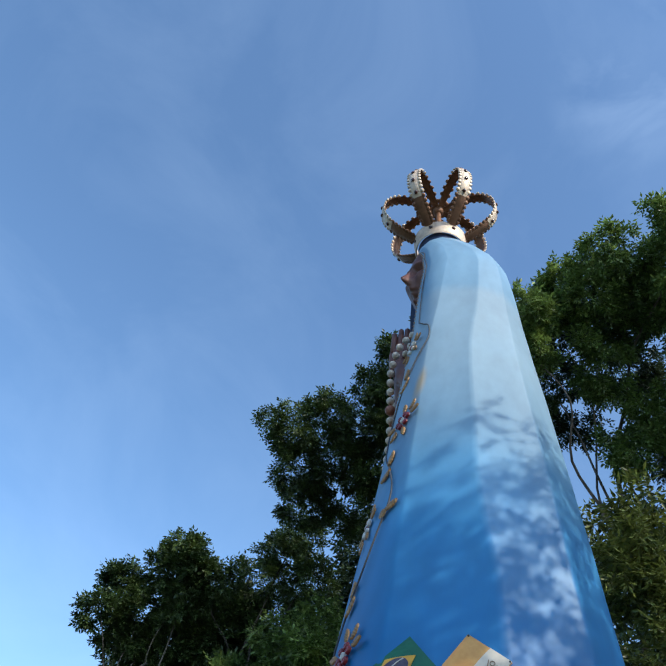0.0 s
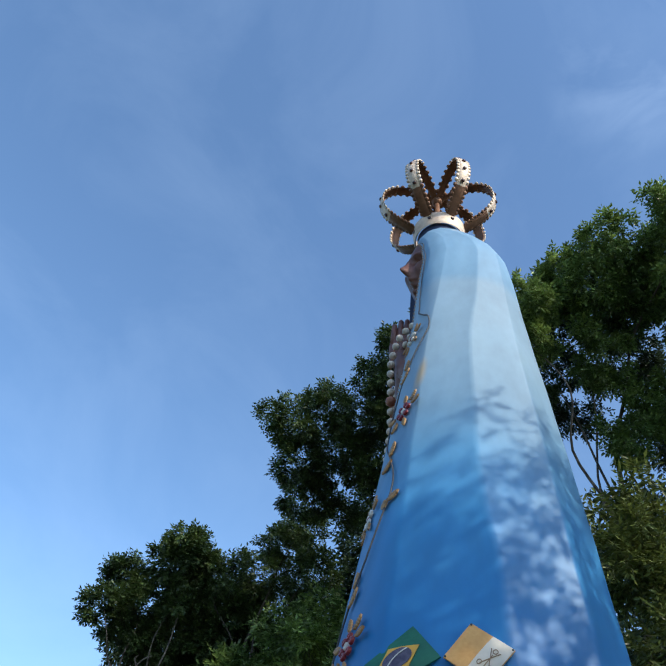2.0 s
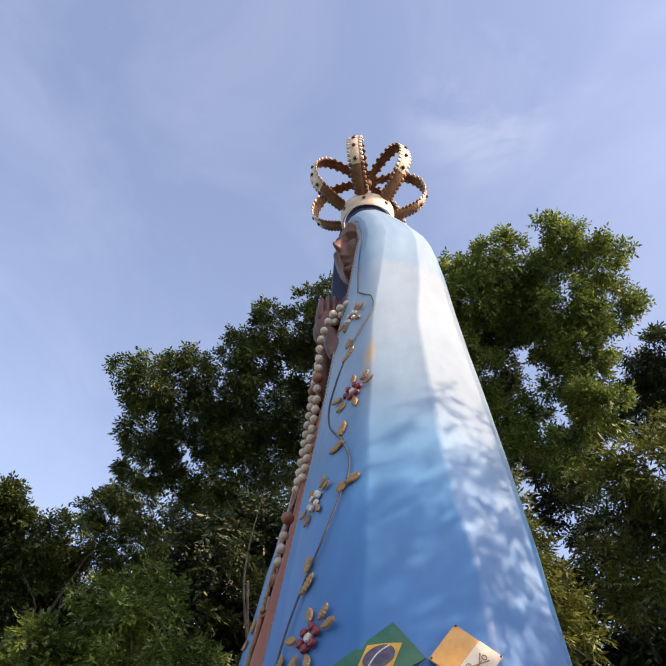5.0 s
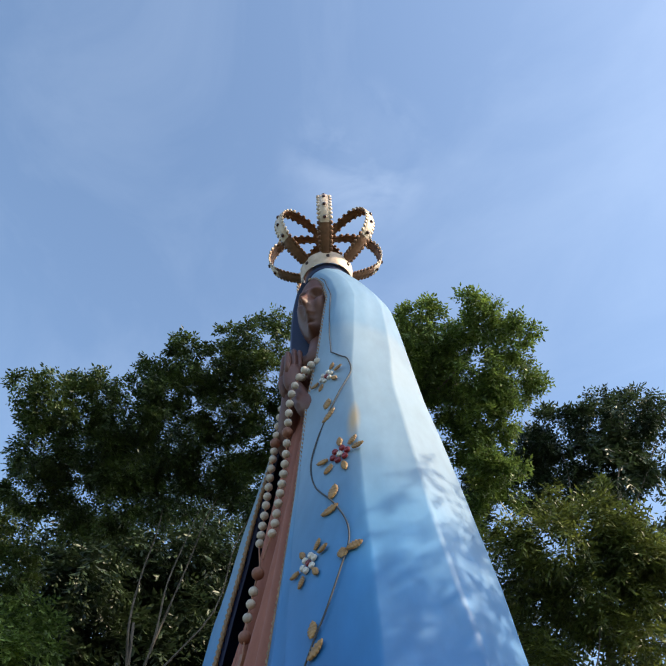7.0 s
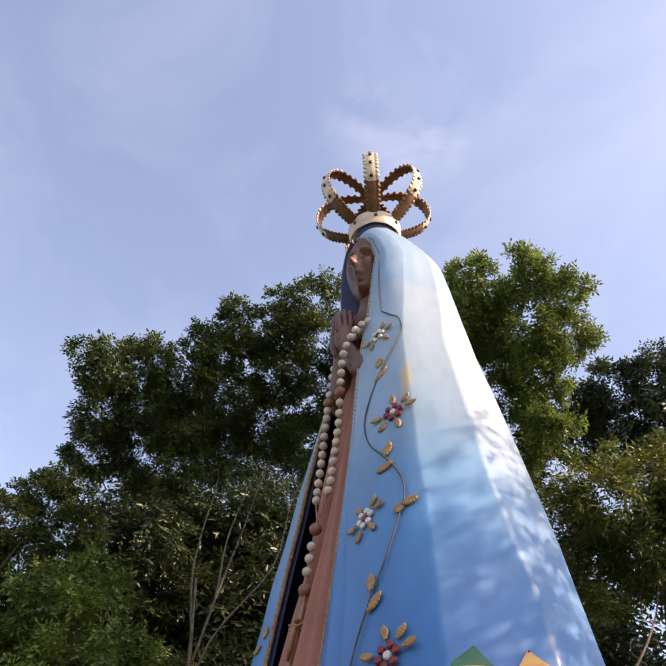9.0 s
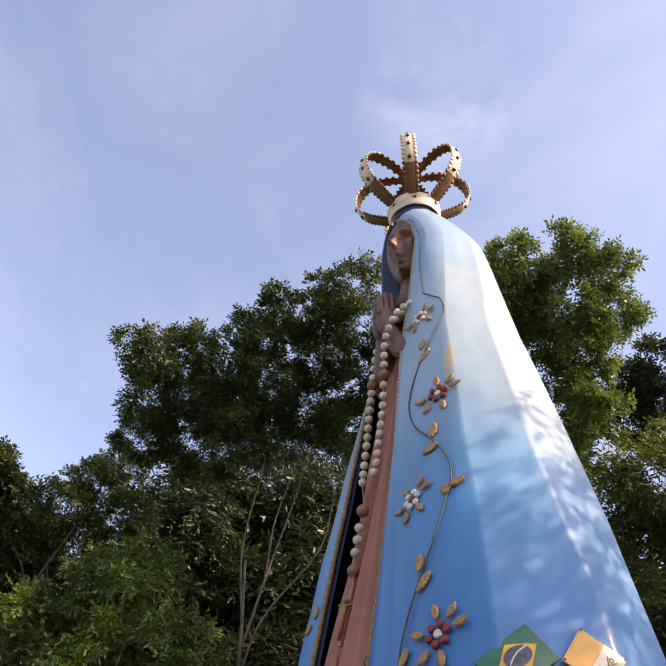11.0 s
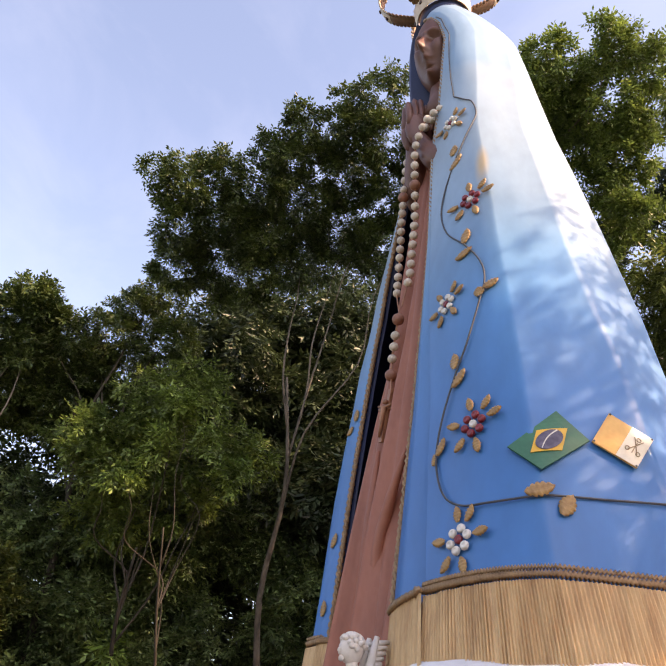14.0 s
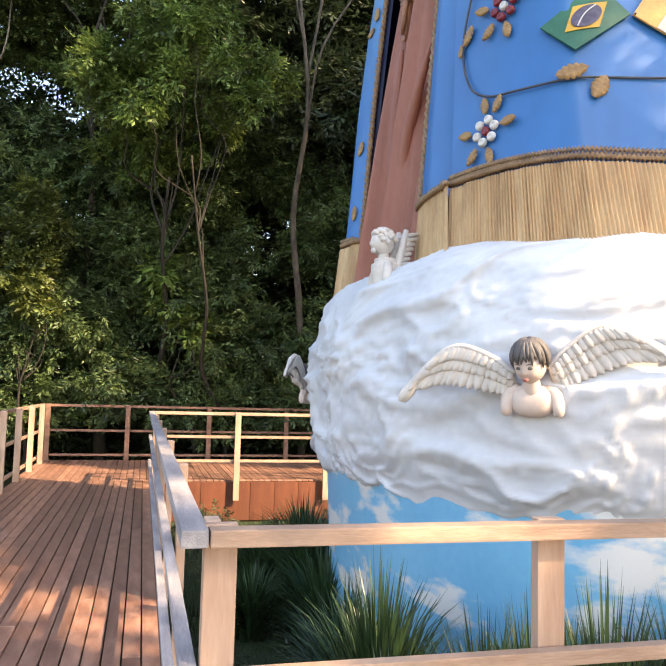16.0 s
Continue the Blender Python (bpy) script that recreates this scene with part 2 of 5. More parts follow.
GREYWOOD = mat("weathered_grey_pine", (0.20, 0.19, 0.20), (0.46, 0.42, 0.41), 3.0, 7, (0.6, 0.8), 0.3, 30, stretch=(6, 0.6, 6), vary=0.1)
DECKWOOD = mat("red_brown_decking", (0.16, 0.070, 0.046), (0.42, 0.235, 0.16), 2.6, 8, (0.38, 0.62), 0.3, 30, stretch=(5, 1.2, 5), vary=0.28)
FASCIA = mat("orange_fascia_board", (0.09, 0.026, 0.012), (0.19, 0.06, 0.025), 2.0, 6, (0.45, 0.6), 0.2, 30, stretch=(5, 5, 0.5), vary=0.15)
BARK = mat("grey_bark", (0.06, 0.05, 0.042), (0.20, 0.165, 0.135), 5, 7, (0.75, 0.9), 0.6, 20, stretch=(1, 1, 0.3))
DARKBARK = mat("dark_bark", (0.016, 0.013, 0.010), (0.06, 0.048, 0.036), 5, 7, (0.75, 0.9), 0.6, 20, stretch=(1, 1, 0.3))
SOIL = mat("lawn_soil", (0.012, 0.022, 0.007), (0.04, 0.06, 0.018), 2.5, 8, (0.8, 0.95), 0.6, 25)
LEAF_DARK = leaf_mat("dark_leaves", (0.020, 0.036, 0.019), (0.064, 0.094, 0.038), 0.24)
LEAF_MID = leaf_mat("green_leaves", (0.024, 0.044, 0.015), (0.098, 0.142, 0.036), 0.3)
LEAF_LIGHT = leaf_mat("yellow_green_leaves", (0.045, 0.068, 0.018), (0.17, 0.20, 0.045), 0.33)
LEAF_NEAR = leaf_mat("deep_green_leaves", (0.042, 0.076, 0.032), (0.155, 0.225, 0.075), 0.34)
LEAF_BRIGHT = leaf_mat("bright_green_leaves", (0.075, 0.135, 0.03), (0.23, 0.32, 0.07), 0.4)
LEAF_LEAN = leaf_mat("fresh_green_leaves", (0.055, 0.100, 0.027), (0.20, 0.275, 0.064), 0.38)
BLADE = leaf_mat("strap_leaves", (0.018, 0.042, 0.014), (0.06, 0.105, 0.038), 0.22)


# ---- mesh helpers ----
def obj(name, bm, material, parent=None, smooth=False, label=""):
    me = bpy.data.meshes.new(name)
    if smooth:
        for f in bm.faces:
            f.smooth = True
    bm.to_mesh(me)
    bm.free()
    for m in (material if isinstance(material, (list, tuple)) else [material]):
        me.materials.append(m)
    ob = new(name, me)
    ob.parent = parent
    if label:
        tagged(ob, label)
    return ob


part = obj


def share(name, ob, m, parent):
    """One more object on an existing mesh."""
    o = new(name, ob.data)
    o.parent = parent
    o.matrix_basis = m
    return o


def box(bm, lo, hi, bev=0.0, mi=0):
    r = bmesh.ops.create_cube(bm, size=1)
    c, s = [(a + b) / 2 for a, b in zip(lo, hi)], [b - a for a, b in zip(lo, hi)]
    for v in r["verts"]:
        v.co = Vector((v.co.x * s[0] + c[0], v.co.y * s[1] + c[1], v.co.z * s[2] + c[2]))
    fs = {f for v in r["verts"] for f in v.link_faces}
    for f in fs:
        f.material_index = mi
    if bev:
        es = {e for v in r["verts"] for e in v.link_edges}
        bmesh.ops.bevel(bm, geom=list(es), offset=bev, segments=2, affect="EDGES", profile=0.7)
    return bm


def grid_surface(bm, rows, mi=0, closed=False):
    """Faces over rows of points."""
    vs = [[bm.verts.new(p) for p in row] for row in rows]
    n = len(rows[0])
    for a, b in zip(vs, vs[1:]):
        for i in range(n if closed else n - 1):
            j = (i + 1) % n
            f = bm.faces.new((a[i], a[j], b[j], b[i]))
            f.material_index = mi
    return vs


def tube(bm, points, radii, sides=8, mi=0):
    pts = [Vector(p) for p in points]
    rows = []
    for i, p in enumerate(pts):
        d = (pts[min(i + 1, len(pts) - 1)] - pts[max(i - 1, 0)]).normalized()
        u = d.orthogonal().normalized() if i == 0 else (rows_u - d * rows_u.dot(d)).normalized()
        rows_u = u
        w = d.cross(u)
        r = radii[i] if isinstance(radii, (list, tuple)) else radii
        rows.append([p + r * (math.cos(6.28319 * k / sides) * u + math.sin(6.28319 * k / sides) * w) for k in range(sides)])
    vs = grid_surface(bm, rows, mi, True)
    bm.faces.new(vs[0][::-1]).material_index = mi
    bm.faces.new(vs[-1]).material_index = mi


def spline(points, steps=6):
    """Catmull-Rom through the points."""
    p = [Vector(q) for q in points]
    p = [2 * p[0] - p[1]] + p + [2 * p[-1] - p[-2]]
    out = []
    for i in range(1, len(p) - 2):
        for k in range(steps):
            t = k / steps
            out.append(0.5 * (2 * p[i] + (p[i + 1] - p[i - 1]) * t + (2 * p[i - 1] - 5 * p[i] + 4 * p[i + 1] - p[i + 2]) * t * t
                              + (3 * p[i] - p[i - 1] - 3 * p[i + 1] + p[i + 2]) * t ** 3))
    return out + [p[-2]]


def empty(name, at=(0, 0, 0)):
    o = new(name)
    o.location = at
    o.empty_display_size = 0.2
    return o


def lerp(z, table):
    zs, vs = zip(*sorted(table))
    return float(np.interp(z, zs, vs))


# ---- ground ----
GROUND = -0.65
bm = bmesh.new()
rings = [0, 2, 4, 6, 8, 10, 13, 17, 24, 40, 90, 300, 2000]
rows = []
for r in rings:
    row = []
    for k in range(48):
        a = 2 * math.pi * k / 48
        x, y = 2 + r * math.cos(a), 4 + r * math.sin(a)
        row.append((x, y, GROUND + (0.06 * noise.noise((x * 0.7, y * 0.7, 3)) if r < 40 else 0)))
    rows.append(row)
grid_surface(bm, rows, 0, True)
bmesh.ops.remove_doubles(bm, verts=bm.verts, dist=0.001)
tagged(obj("ground", bm, SOIL, smooth=True), "dark lawn and soil around the pedestal", "ground", kind="structure")


# ---- the mantled statue ----
CY = 3.36
FRONT = [(2.2, 1.58), (3.0, 1.65), (4.0, 1.73), (5.0, 1.82), (6.0, 1.90), (7.0, 1.95), (8.0, 2.0), (9.2, 1.98), (9.6, 1.94), (9.8, 1.94), (9.93, 1.99)]
BACK = [(2.2, 4.18), (3.0, 4.09), (4.0, 3.95), (4.6, 3.86), (5.0, 3.81), (6.0, 3.66), (7.0, 3.50), (8.0, 3.335), (8.8, 3.225), (9.2, 3.15), (9.45, 3.06), (9.75, 2.82), (9.93, 2.62)]
HALF = [(2.2, 2.03), (2.9, 1.89), (3.8, 1.72), (5.0, 1.51), (6.0, 1.29), (6.8, 1.11), (7.4, 0.96), (8.5, 0.75), (9.3, 0.60), (9.7, 0.45), (9.93, 0.33)]
WIDER = [(2.2, 0.30), (4.0, 0.45), (6.5, 0.45), (7.5, 0.2), (8.5, 0.0)]
NEAR = [(2.2, 1.09), (3.0, 0.95), (4.2, 0.80), (5.5, 0.52), (6.5, 0.40), (7.3, 0.34), (7.85, 0.37), (8.4, 0.41), (9.1, 0.43), (9.5, 0.34), (9.7, 0.22), (9.83, 0.08), (9.87, 0.02), (10.42, 0.01)]
FAR = [(2.2, 0.92), (3.1, 0.93), (3.9, 0.97), (5.0, 1.02), (5.7, 1.0), (6.5, 0.88), (7.5, 0.58), (8.4, 0.42), (9.5, 0.34), (9.7, 0.22), (9.83, 0.08), (9.87, 0.02), (10.42, 0.01)]
FOLD = [(2.2, 0.62), (3.0, 0.49), (4.2, 0.33), (5.5, 0.09), (6.5, 0.03), (10.5, 0.02)]


def squareness(z):
    return lerp(z, [(2.2, 3.0), (4, 3.1), (6, 2.9), (8, 2.7), (9.3, 2.6), (10.0, 2.1)])


CREASES = [-0.745, -0.555, -0.38, -0.22, -0.06]


def mantle_point(z, s):
    """A point on the mantle, which is built of flat facets with soft creases down its sunny side."""
    for a, b in zip(CREASES, CREASES[1:]):
        if a < s < b:
            return mantle_curve(z, a).lerp(mantle_curve(z, b), (s - a) / (b - a))
    return mantle_curve(z, s)


def mantle_curve(z, s):
    """A point on the smooth hull of the mantle at height z; s goes from -1 (near front edge) over 0 (the back) to 1 (far front edge)."""
    xf, xb, b, n = lerp(z, FRONT), lerp(z, BACK), lerp(z, HALF), squareness(z)
    if s > 0:
        b += lerp(z, WIDER)
    cx, a = (xf + xb) / 2, (xb - xf) / 2
    th0 = math.asin(min(1, lerp(z, NEAR if s < 0 else FAR) / b) ** (n / 2))
    th = s * (math.pi - th0)
    c, d = math.cos(th), math.sin(th)
    if c > 0:
        n = 2.3
    flare = 0.0
    if s > 0 and c < 0:
        d0 = b * math.sin(th) ** (2 / n) - lerp(z, FAR)
        flare = lerp(d0, [(0, -0.03), (0.08, -0.07), (0.22, -0.12), (0.45, -0.08), (0.9, 0)]) * lerp(z, [(5.5, 1.0), (7.2, 0.4), (8.4, 0.0)])
    return Vector((flare + cx + a * math.copysign(abs(c) ** (2 / n), c), CY + b * math.copysign(abs(d) ** (2 / n), d), z))


def mantle_frame(z, s, out=0.0):
    """A pose on the mantle: x along it, y up it, z off it."""
    p = mantle_point(z, s)
    u = (mantle_point(z, s + 0.004) - mantle_point(z, s - 0.004)).normalized()
    v = (mantle_point(z + 0.03, s) - mantle_point(z - 0.03, s)).normalized()
    w = u.cross(v).normalized()
    v = w.cross(u)
    m = Matrix((u, v, w)).transposed().to_4x4()
    m.translation = p + w * out
    return m


def build_statue():
    bm = bmesh.new()
    # mantle, blue outside and navy inside
    zs = [2.70 + i * (9.93 - 2.70) / 60 for i in range(61)]
    ss = sorted({round(-1 + 2 * (0.5 - 0.5 * math.cos(math.pi * i / 120)), 5) for i in range(121)} | {round(c + d, 5) for c in CREASES for d in (-0.006, 0.006)})
    def shell(off, mi, flip):
        rows = []
        for z in zs:
            row = []
            for s in ss:
                p = mantle_point(z, s)
                if off:
                    c = Vector(((lerp(z, FRONT) + lerp(z, BACK)) / 2, CY, z))
                    p = p + (c - p).normalized() * off
                else:
                    w = noise.noise((p.x * 0.6, p.y * 0.6, z * 0.3)) * 0.02 + 0.005 * (abs(math.sin(s * 14)) - 0.5) * min(1, (1 - abs(s)) * 12) + 0.006 * noise.noise((s * 9, z * 1.4, 2))
                    p = p + Vector((w, w, 0)) * min(1, (1 - abs(s)) * 20)
                row.append(p)
            rows.append(row if not flip else row[::-1])
        return grid_surface(bm, rows, mi)
    shell(0, 0, False)
    shell(0.05, 1, True)
    # rolled fold and braid down the two front edges
    for side in (-1, 1):
        line = [mantle_point(z, side * 1.0) for z in zs]
        fold = []
        for p in line:
            w = lerp(p.z, FOLD) if side < 0 else 0.05
            q = [Vector((0.02, side * 0.02, 0)), Vector((0.03 + w * 0.06, -side * w * 0.10, 0)), Vector((-0.01 - w * 0.06, -side * w * 0.45, 0)), Vector((-0.01 - w * 0.06, -side * w * 0.8, 0)), Vector((0.03 - w * 0.04, -side * w, 0))]
            fold.append([p + v for v in (q if side < 0 else q[::-1])])
        tr = [p[-1 if side < 0 else 0].copy() for p in fold]
        inward = fold
        if side > 0:
            inward = [r for r in inward if r[0].z < 8.4]
        grid_surface(bm, inward, 0)
        back = [[(v + Vector((0.05, side * 0.015, 0))) for v in row[::-1]] for row in fold]
        grid_surface(bm, back, 1)
        rope = [v for v in tr if side < 0 or v.z < 8.5]
        rope = [a.lerp(b, k / 4) for a, b in zip(rope, rope[1:]) for k in range(4)]
        for ply in (0, 1):
            tube(bm, [v + Vector((-0.022 + 0.012 * math.sin(i * 1.57 + 3.14 * ply), 0.014 * math.cos(i * 1.57 + 3.14 * ply), 0)) for i, v in enumerate(rope)], 0.017, 5, 3)
    # braid above the fringe, fringe of straw-coloured strands
    def band(z0, z1, out0, out1, mi, strands):
        for lo, hi in ((-1.0, 1.0),):
            n = strands * 4
            rows = []
            for zz in np.linspace(z0, z1, 5):
                row = []
                for i in range(n + 1):
                    s = lo + (hi - lo) * i / n
                    k = (zz - z0) / (z1 - z0)
                    o = out0 + (out1 - out0) * k
                    h = noise.noise((s * 37, zz * 2.0, 5.0)) * 0.022 + noise.noise((s * 160, zz * 3.0, 2.0)) * 0.010
                    rid = (0.011 + 0.010 * noise.noise((s * 61, 1.0, 2.0))) * (1 if i % 4 in (1, 2) else -0.6)
                    p = mantle_point(zz, s)
                    c = Vector(((lerp(zz, FRONT) + lerp(zz, BACK)) / 2, CY, zz))
                    d = (p - c).normalized()
                    row.append(p + d * (o + rid + h) + Vector((0, 0, noise.noise((s * 90, 7, 1)) * 0.012 if zz == z0 else 0)))
                rows.append(row)
            grid_surface(bm, rows, mi)
    band(2.17, 2.70, 0.06, 0.03, 4, 360)
    for side in (-1, 1):
        for zz0, zz1 in ((2.17, 2.72),):
            rows = []
            for zz in (zz0, (zz0 + zz1) / 2, zz1):
                p = mantle_point(zz, side)
                w = lerp(zz, FOLD) if side < 0 else 0.06
                row = []
                for i in range(81):
                    k = -0.14 + 1.14 * i / 80
                    row.append(p + Vector((-0.05 + 0.05 * k - 0.10 * abs(k) * (1 - k) + (0.010 if i % 4 < 2 else -0.010) + 0.008 * noise.noise((i * 0.7, zz, 3)), -side * (w + 0.05) * k, 0)))
                rows.append(row if side < 0 else row[::-1])
            grid_surface(bm, rows, 4)
            tube(bm, [v + Vector((-0.012, 0, 0.008 * (1 if i % 2 else -1))) for i, v in enumerate(rows[-1])], 0.02, 5, 3)
    # braid over the fringe
    braid = []
    for i in range(701):
        s = -1 + 2 * i / 700
        p = mantle_point(2.73, s)
        c = Vector(((lerp(2.73, FRONT) + lerp(2.73, BACK)) / 2, CY, 2.73))
        braid.append(p + (p - c).normalized() * (0.03 + 0.010 * (i % 2)) + Vector((0, 0, 0.008 * (1 if i % 2 else -1))))
    tube(bm, braid, 0.02, 5, 3)
    tube(bm, [v + Vector((0, 0, 0.036)) for v in braid], 0.013, 5, 3)
    # top of the hood
    cap = [mantle_point(9.93, s) for s in ss]
    mid = Vector((2.25, CY, 9.96))
    vs = [bm.verts.new(p) for p in cap]
    vm = bm.verts.new(mid)
    for a, b in zip(vs, vs[1:]):
        bm.faces.new((a, b, vm)).material_index = 0
    # robe with hanging folds
    rows = []
    for i in range(61):
        z = 2.2 + (8.45 - 2.2) * i / 60
        xf = lerp(z, FRONT) + lerp(z, [(2.2, 0.13), (4, 0.16), (6, 0.19), (7, 0.20), (7.6, 0.2), (8.45, 0.36)])
        y0 = CY - lerp(z, NEAR) + lerp(z, FOLD) - 0.22
        y1 = CY + lerp(z, [(2.2, 0.84), (3.5, 0.88), (4.6, 0.82), (5.5, 0.66), (6.5, 0.56), (7.5, 0.42), (8.45, 0.3)])
        row = []
        for k in range(97):
            u = -1 + 2 * k / 96
            f = 0.15 * (1 - abs(math.sin(u * 5.2 + 0.16 * z))) ** 0.8 + 0.06 * abs(math.sin(u * 13 - 0.25 * z + 1)) + 0.032 * math.sin(u * 23 + 1.3 + 0.5 * math.sin(z * 0.8)) + 0.03 * noise.noise((u * 3, z * 0.5, 8))
            f *= lerp(z, [(2.2, 1.2), (6, 1.0), (8, 0.5)])
            row.append((xf + 0.06 * u * u + 0.20 * max(0, u) ** 6 + 0.30 * max(0, -u) ** 3 - f, (y0 + y1) / 2 + (y1 - y0) / 2 * u, z))
        rows.append(row)
    grid_surface(bm, [r[::-1] for r in rows], 2)
    # pointed overfolds of cloth lying on the robe
    for pts in ([(1.66, 2.98, 4.0), (1.60, 3.2, 3.55), (1.57, 3.32, 3.15), (1.60, 3.30, 2.7)], [(1.58, 3.44, 4.1), (1.55, 3.5, 3.3), (1.52, 3.46, 2.5)]):
        p = spline([Vector(q) + Vector((0.12, 0, 0)) for q in pts], 6)
        tube(bm, p, [0.012 + 0.04 * math.sin(3.1 * (i + 0.5) / len(p)) for i in range(len(p))], 8, 2)
    # head, veil lining, neck
    def blob(center, r, shape, seg=28, mi=5):
        rows = []
        for i in range(seg + 1):
            a = math.pi * i / seg
            row = []
            for k in range(seg * 2):
                t = 2 * math.pi * k / (seg * 2)
                d = Vector((math.sin(a) * math.cos(t), math.sin(a) * math.sin(t), -math.cos(a)))
                row.append(Vector(center) + Vector((d.x * r[0], d.y * r[1], d.z * r[2])) + shape(d))
            rows.append(row)
        grid_surface(bm, rows, mi, True)
    def face(d):
        g = lambda y, z, sy, sz: math.exp(-((d.y - y) / sy) ** 2 - ((d.z - z) / sz) ** 2)
        if d.x > 0.1:
            return Vector((0, 0, 0))
        two = lambda y, z, sy, sz: g(y, z, sy, sz) + g(-y, z, sy, sz)
        o = -0.085 * g(0, -0.27, 0.13, 0.12) - 0.06 * g(0, -0.08, 0.10, 0.22) - 0.025 * two(0.11, -0.30, 0.08, 0.06)
        o += 0.11 * two(0.34, 0.03, 0.20, 0.10) - 0.085 * two(0.34, 0.02, 0.13, 0.055) + 0.045 * two(0.34, -0.01, 0.16, 0.014) - 0.045 * two(0.36, 0.19, 0.24, 0.045)
        o += -0.055 * g(0, -0.46, 0.17, 0.04) - 0.05 * g(0, -0.57, 0.14, 0.045) + 0.085 * g(0, -0.515, 0.22, 0.018) + 0.03 * g(0, -0.66, 0.16, 0.05)
        o += -0.07 * g(0, -0.80, 0.2, 0.12) - 0.035 * two(0.5, -0.2, 0.22, 0.22)
        return Vector((o * 1.5, 0, 0))
    start = len(bm.verts)
    blob((0, 0, 0), (0.30, 0.30, 0.60), face, 56)
    bm.verts.ensure_lookup_table()
    turn = pose(2.17, CY - 0.05, 9.28, 0, 0, 30) @ pose(0, 0, 0, 0, -6, 0)
    for v in bm.verts[start:]:
        v.co = turn @ v.co
    tube(bm, [(2.22, CY, 8.1), (2.28, CY, 8.5), (2.32, CY, 9.1)], [0.28, 0.21, 0.2], 20, 5)
    # dark blue veil under the hood, framing the face
    rows = []
    for i in range(25):
        z = 8.3 + (9.86 - 8.3) * i / 24
        w = lerp(z, [(8.3, 0.29), (9.1, 0.31), (9.5, 0.29), (9.75, 0.2), (9.86, 0.05)])
        fx = lerp(z, [(8.3, 1.98), (9.0, 1.93), (9.7, 1.90), (9.86, 1.90)])
        rows.append([(fx + (0.0 if abs(u) > 0.8 else 0.34), CY + w * u, z) for u in [x / 16 for x in range(-4, 17)]])
    grid_surface(bm, rows, 1)
    # forearms and joined hands
    for side in (-1, 1):
        tube(bm, spline([(2.25, CY + side * 0.42, 7.25), (2.05, CY + side * 0.27, 7.3), (1.93, CY + side * 0.07, 7.72)], 5), [0.17, 0.165, 0.16, 0.155, 0.15, 0.14, 0.13, 0.12, 0.11, 0.10, 0.095], 12, 5)
        blob((1.92, CY + side * 0.06, 7.88), (0.155, 0.07, 0.25), lambda d: Vector((0, 0, 0)), 12)
        for k in range(4):
            x = 1.815 + 0.072 * k
            tip = (8.30, 8.38, 8.40, 8.34)[k]
            tube(bm, [(x, CY + side * 0.065, 7.9), (x - 0.01, CY + side * 0.062, 8.1), (x - 0.02, CY + side * 0.045, tip - 0.04), (x - 0.022, CY + side * 0.035, tip)], [0.043, 0.041, 0.034, 0.015], 9, 5)
        tube(bm, [(2.05, CY + side * 0.07, 7.9), (2.09, CY + side * 0.06, 8.1), (2.08, CY + side * 0.05, 8.24)], [0.05, 0.045, 0.02], 9, 5)
    bmesh.ops.recalc_face_normals(bm, faces=[f for f in bm.faces if f.material_index == 5])
    ob = obj("statue", bm, [BLUE, NAVY, ROBE, BRAID, STRAW, SKIN], smooth=True)
    return tagged(ob, "tall painted statue of praying figure in fringed blue mantle", "statue")


build_statue()


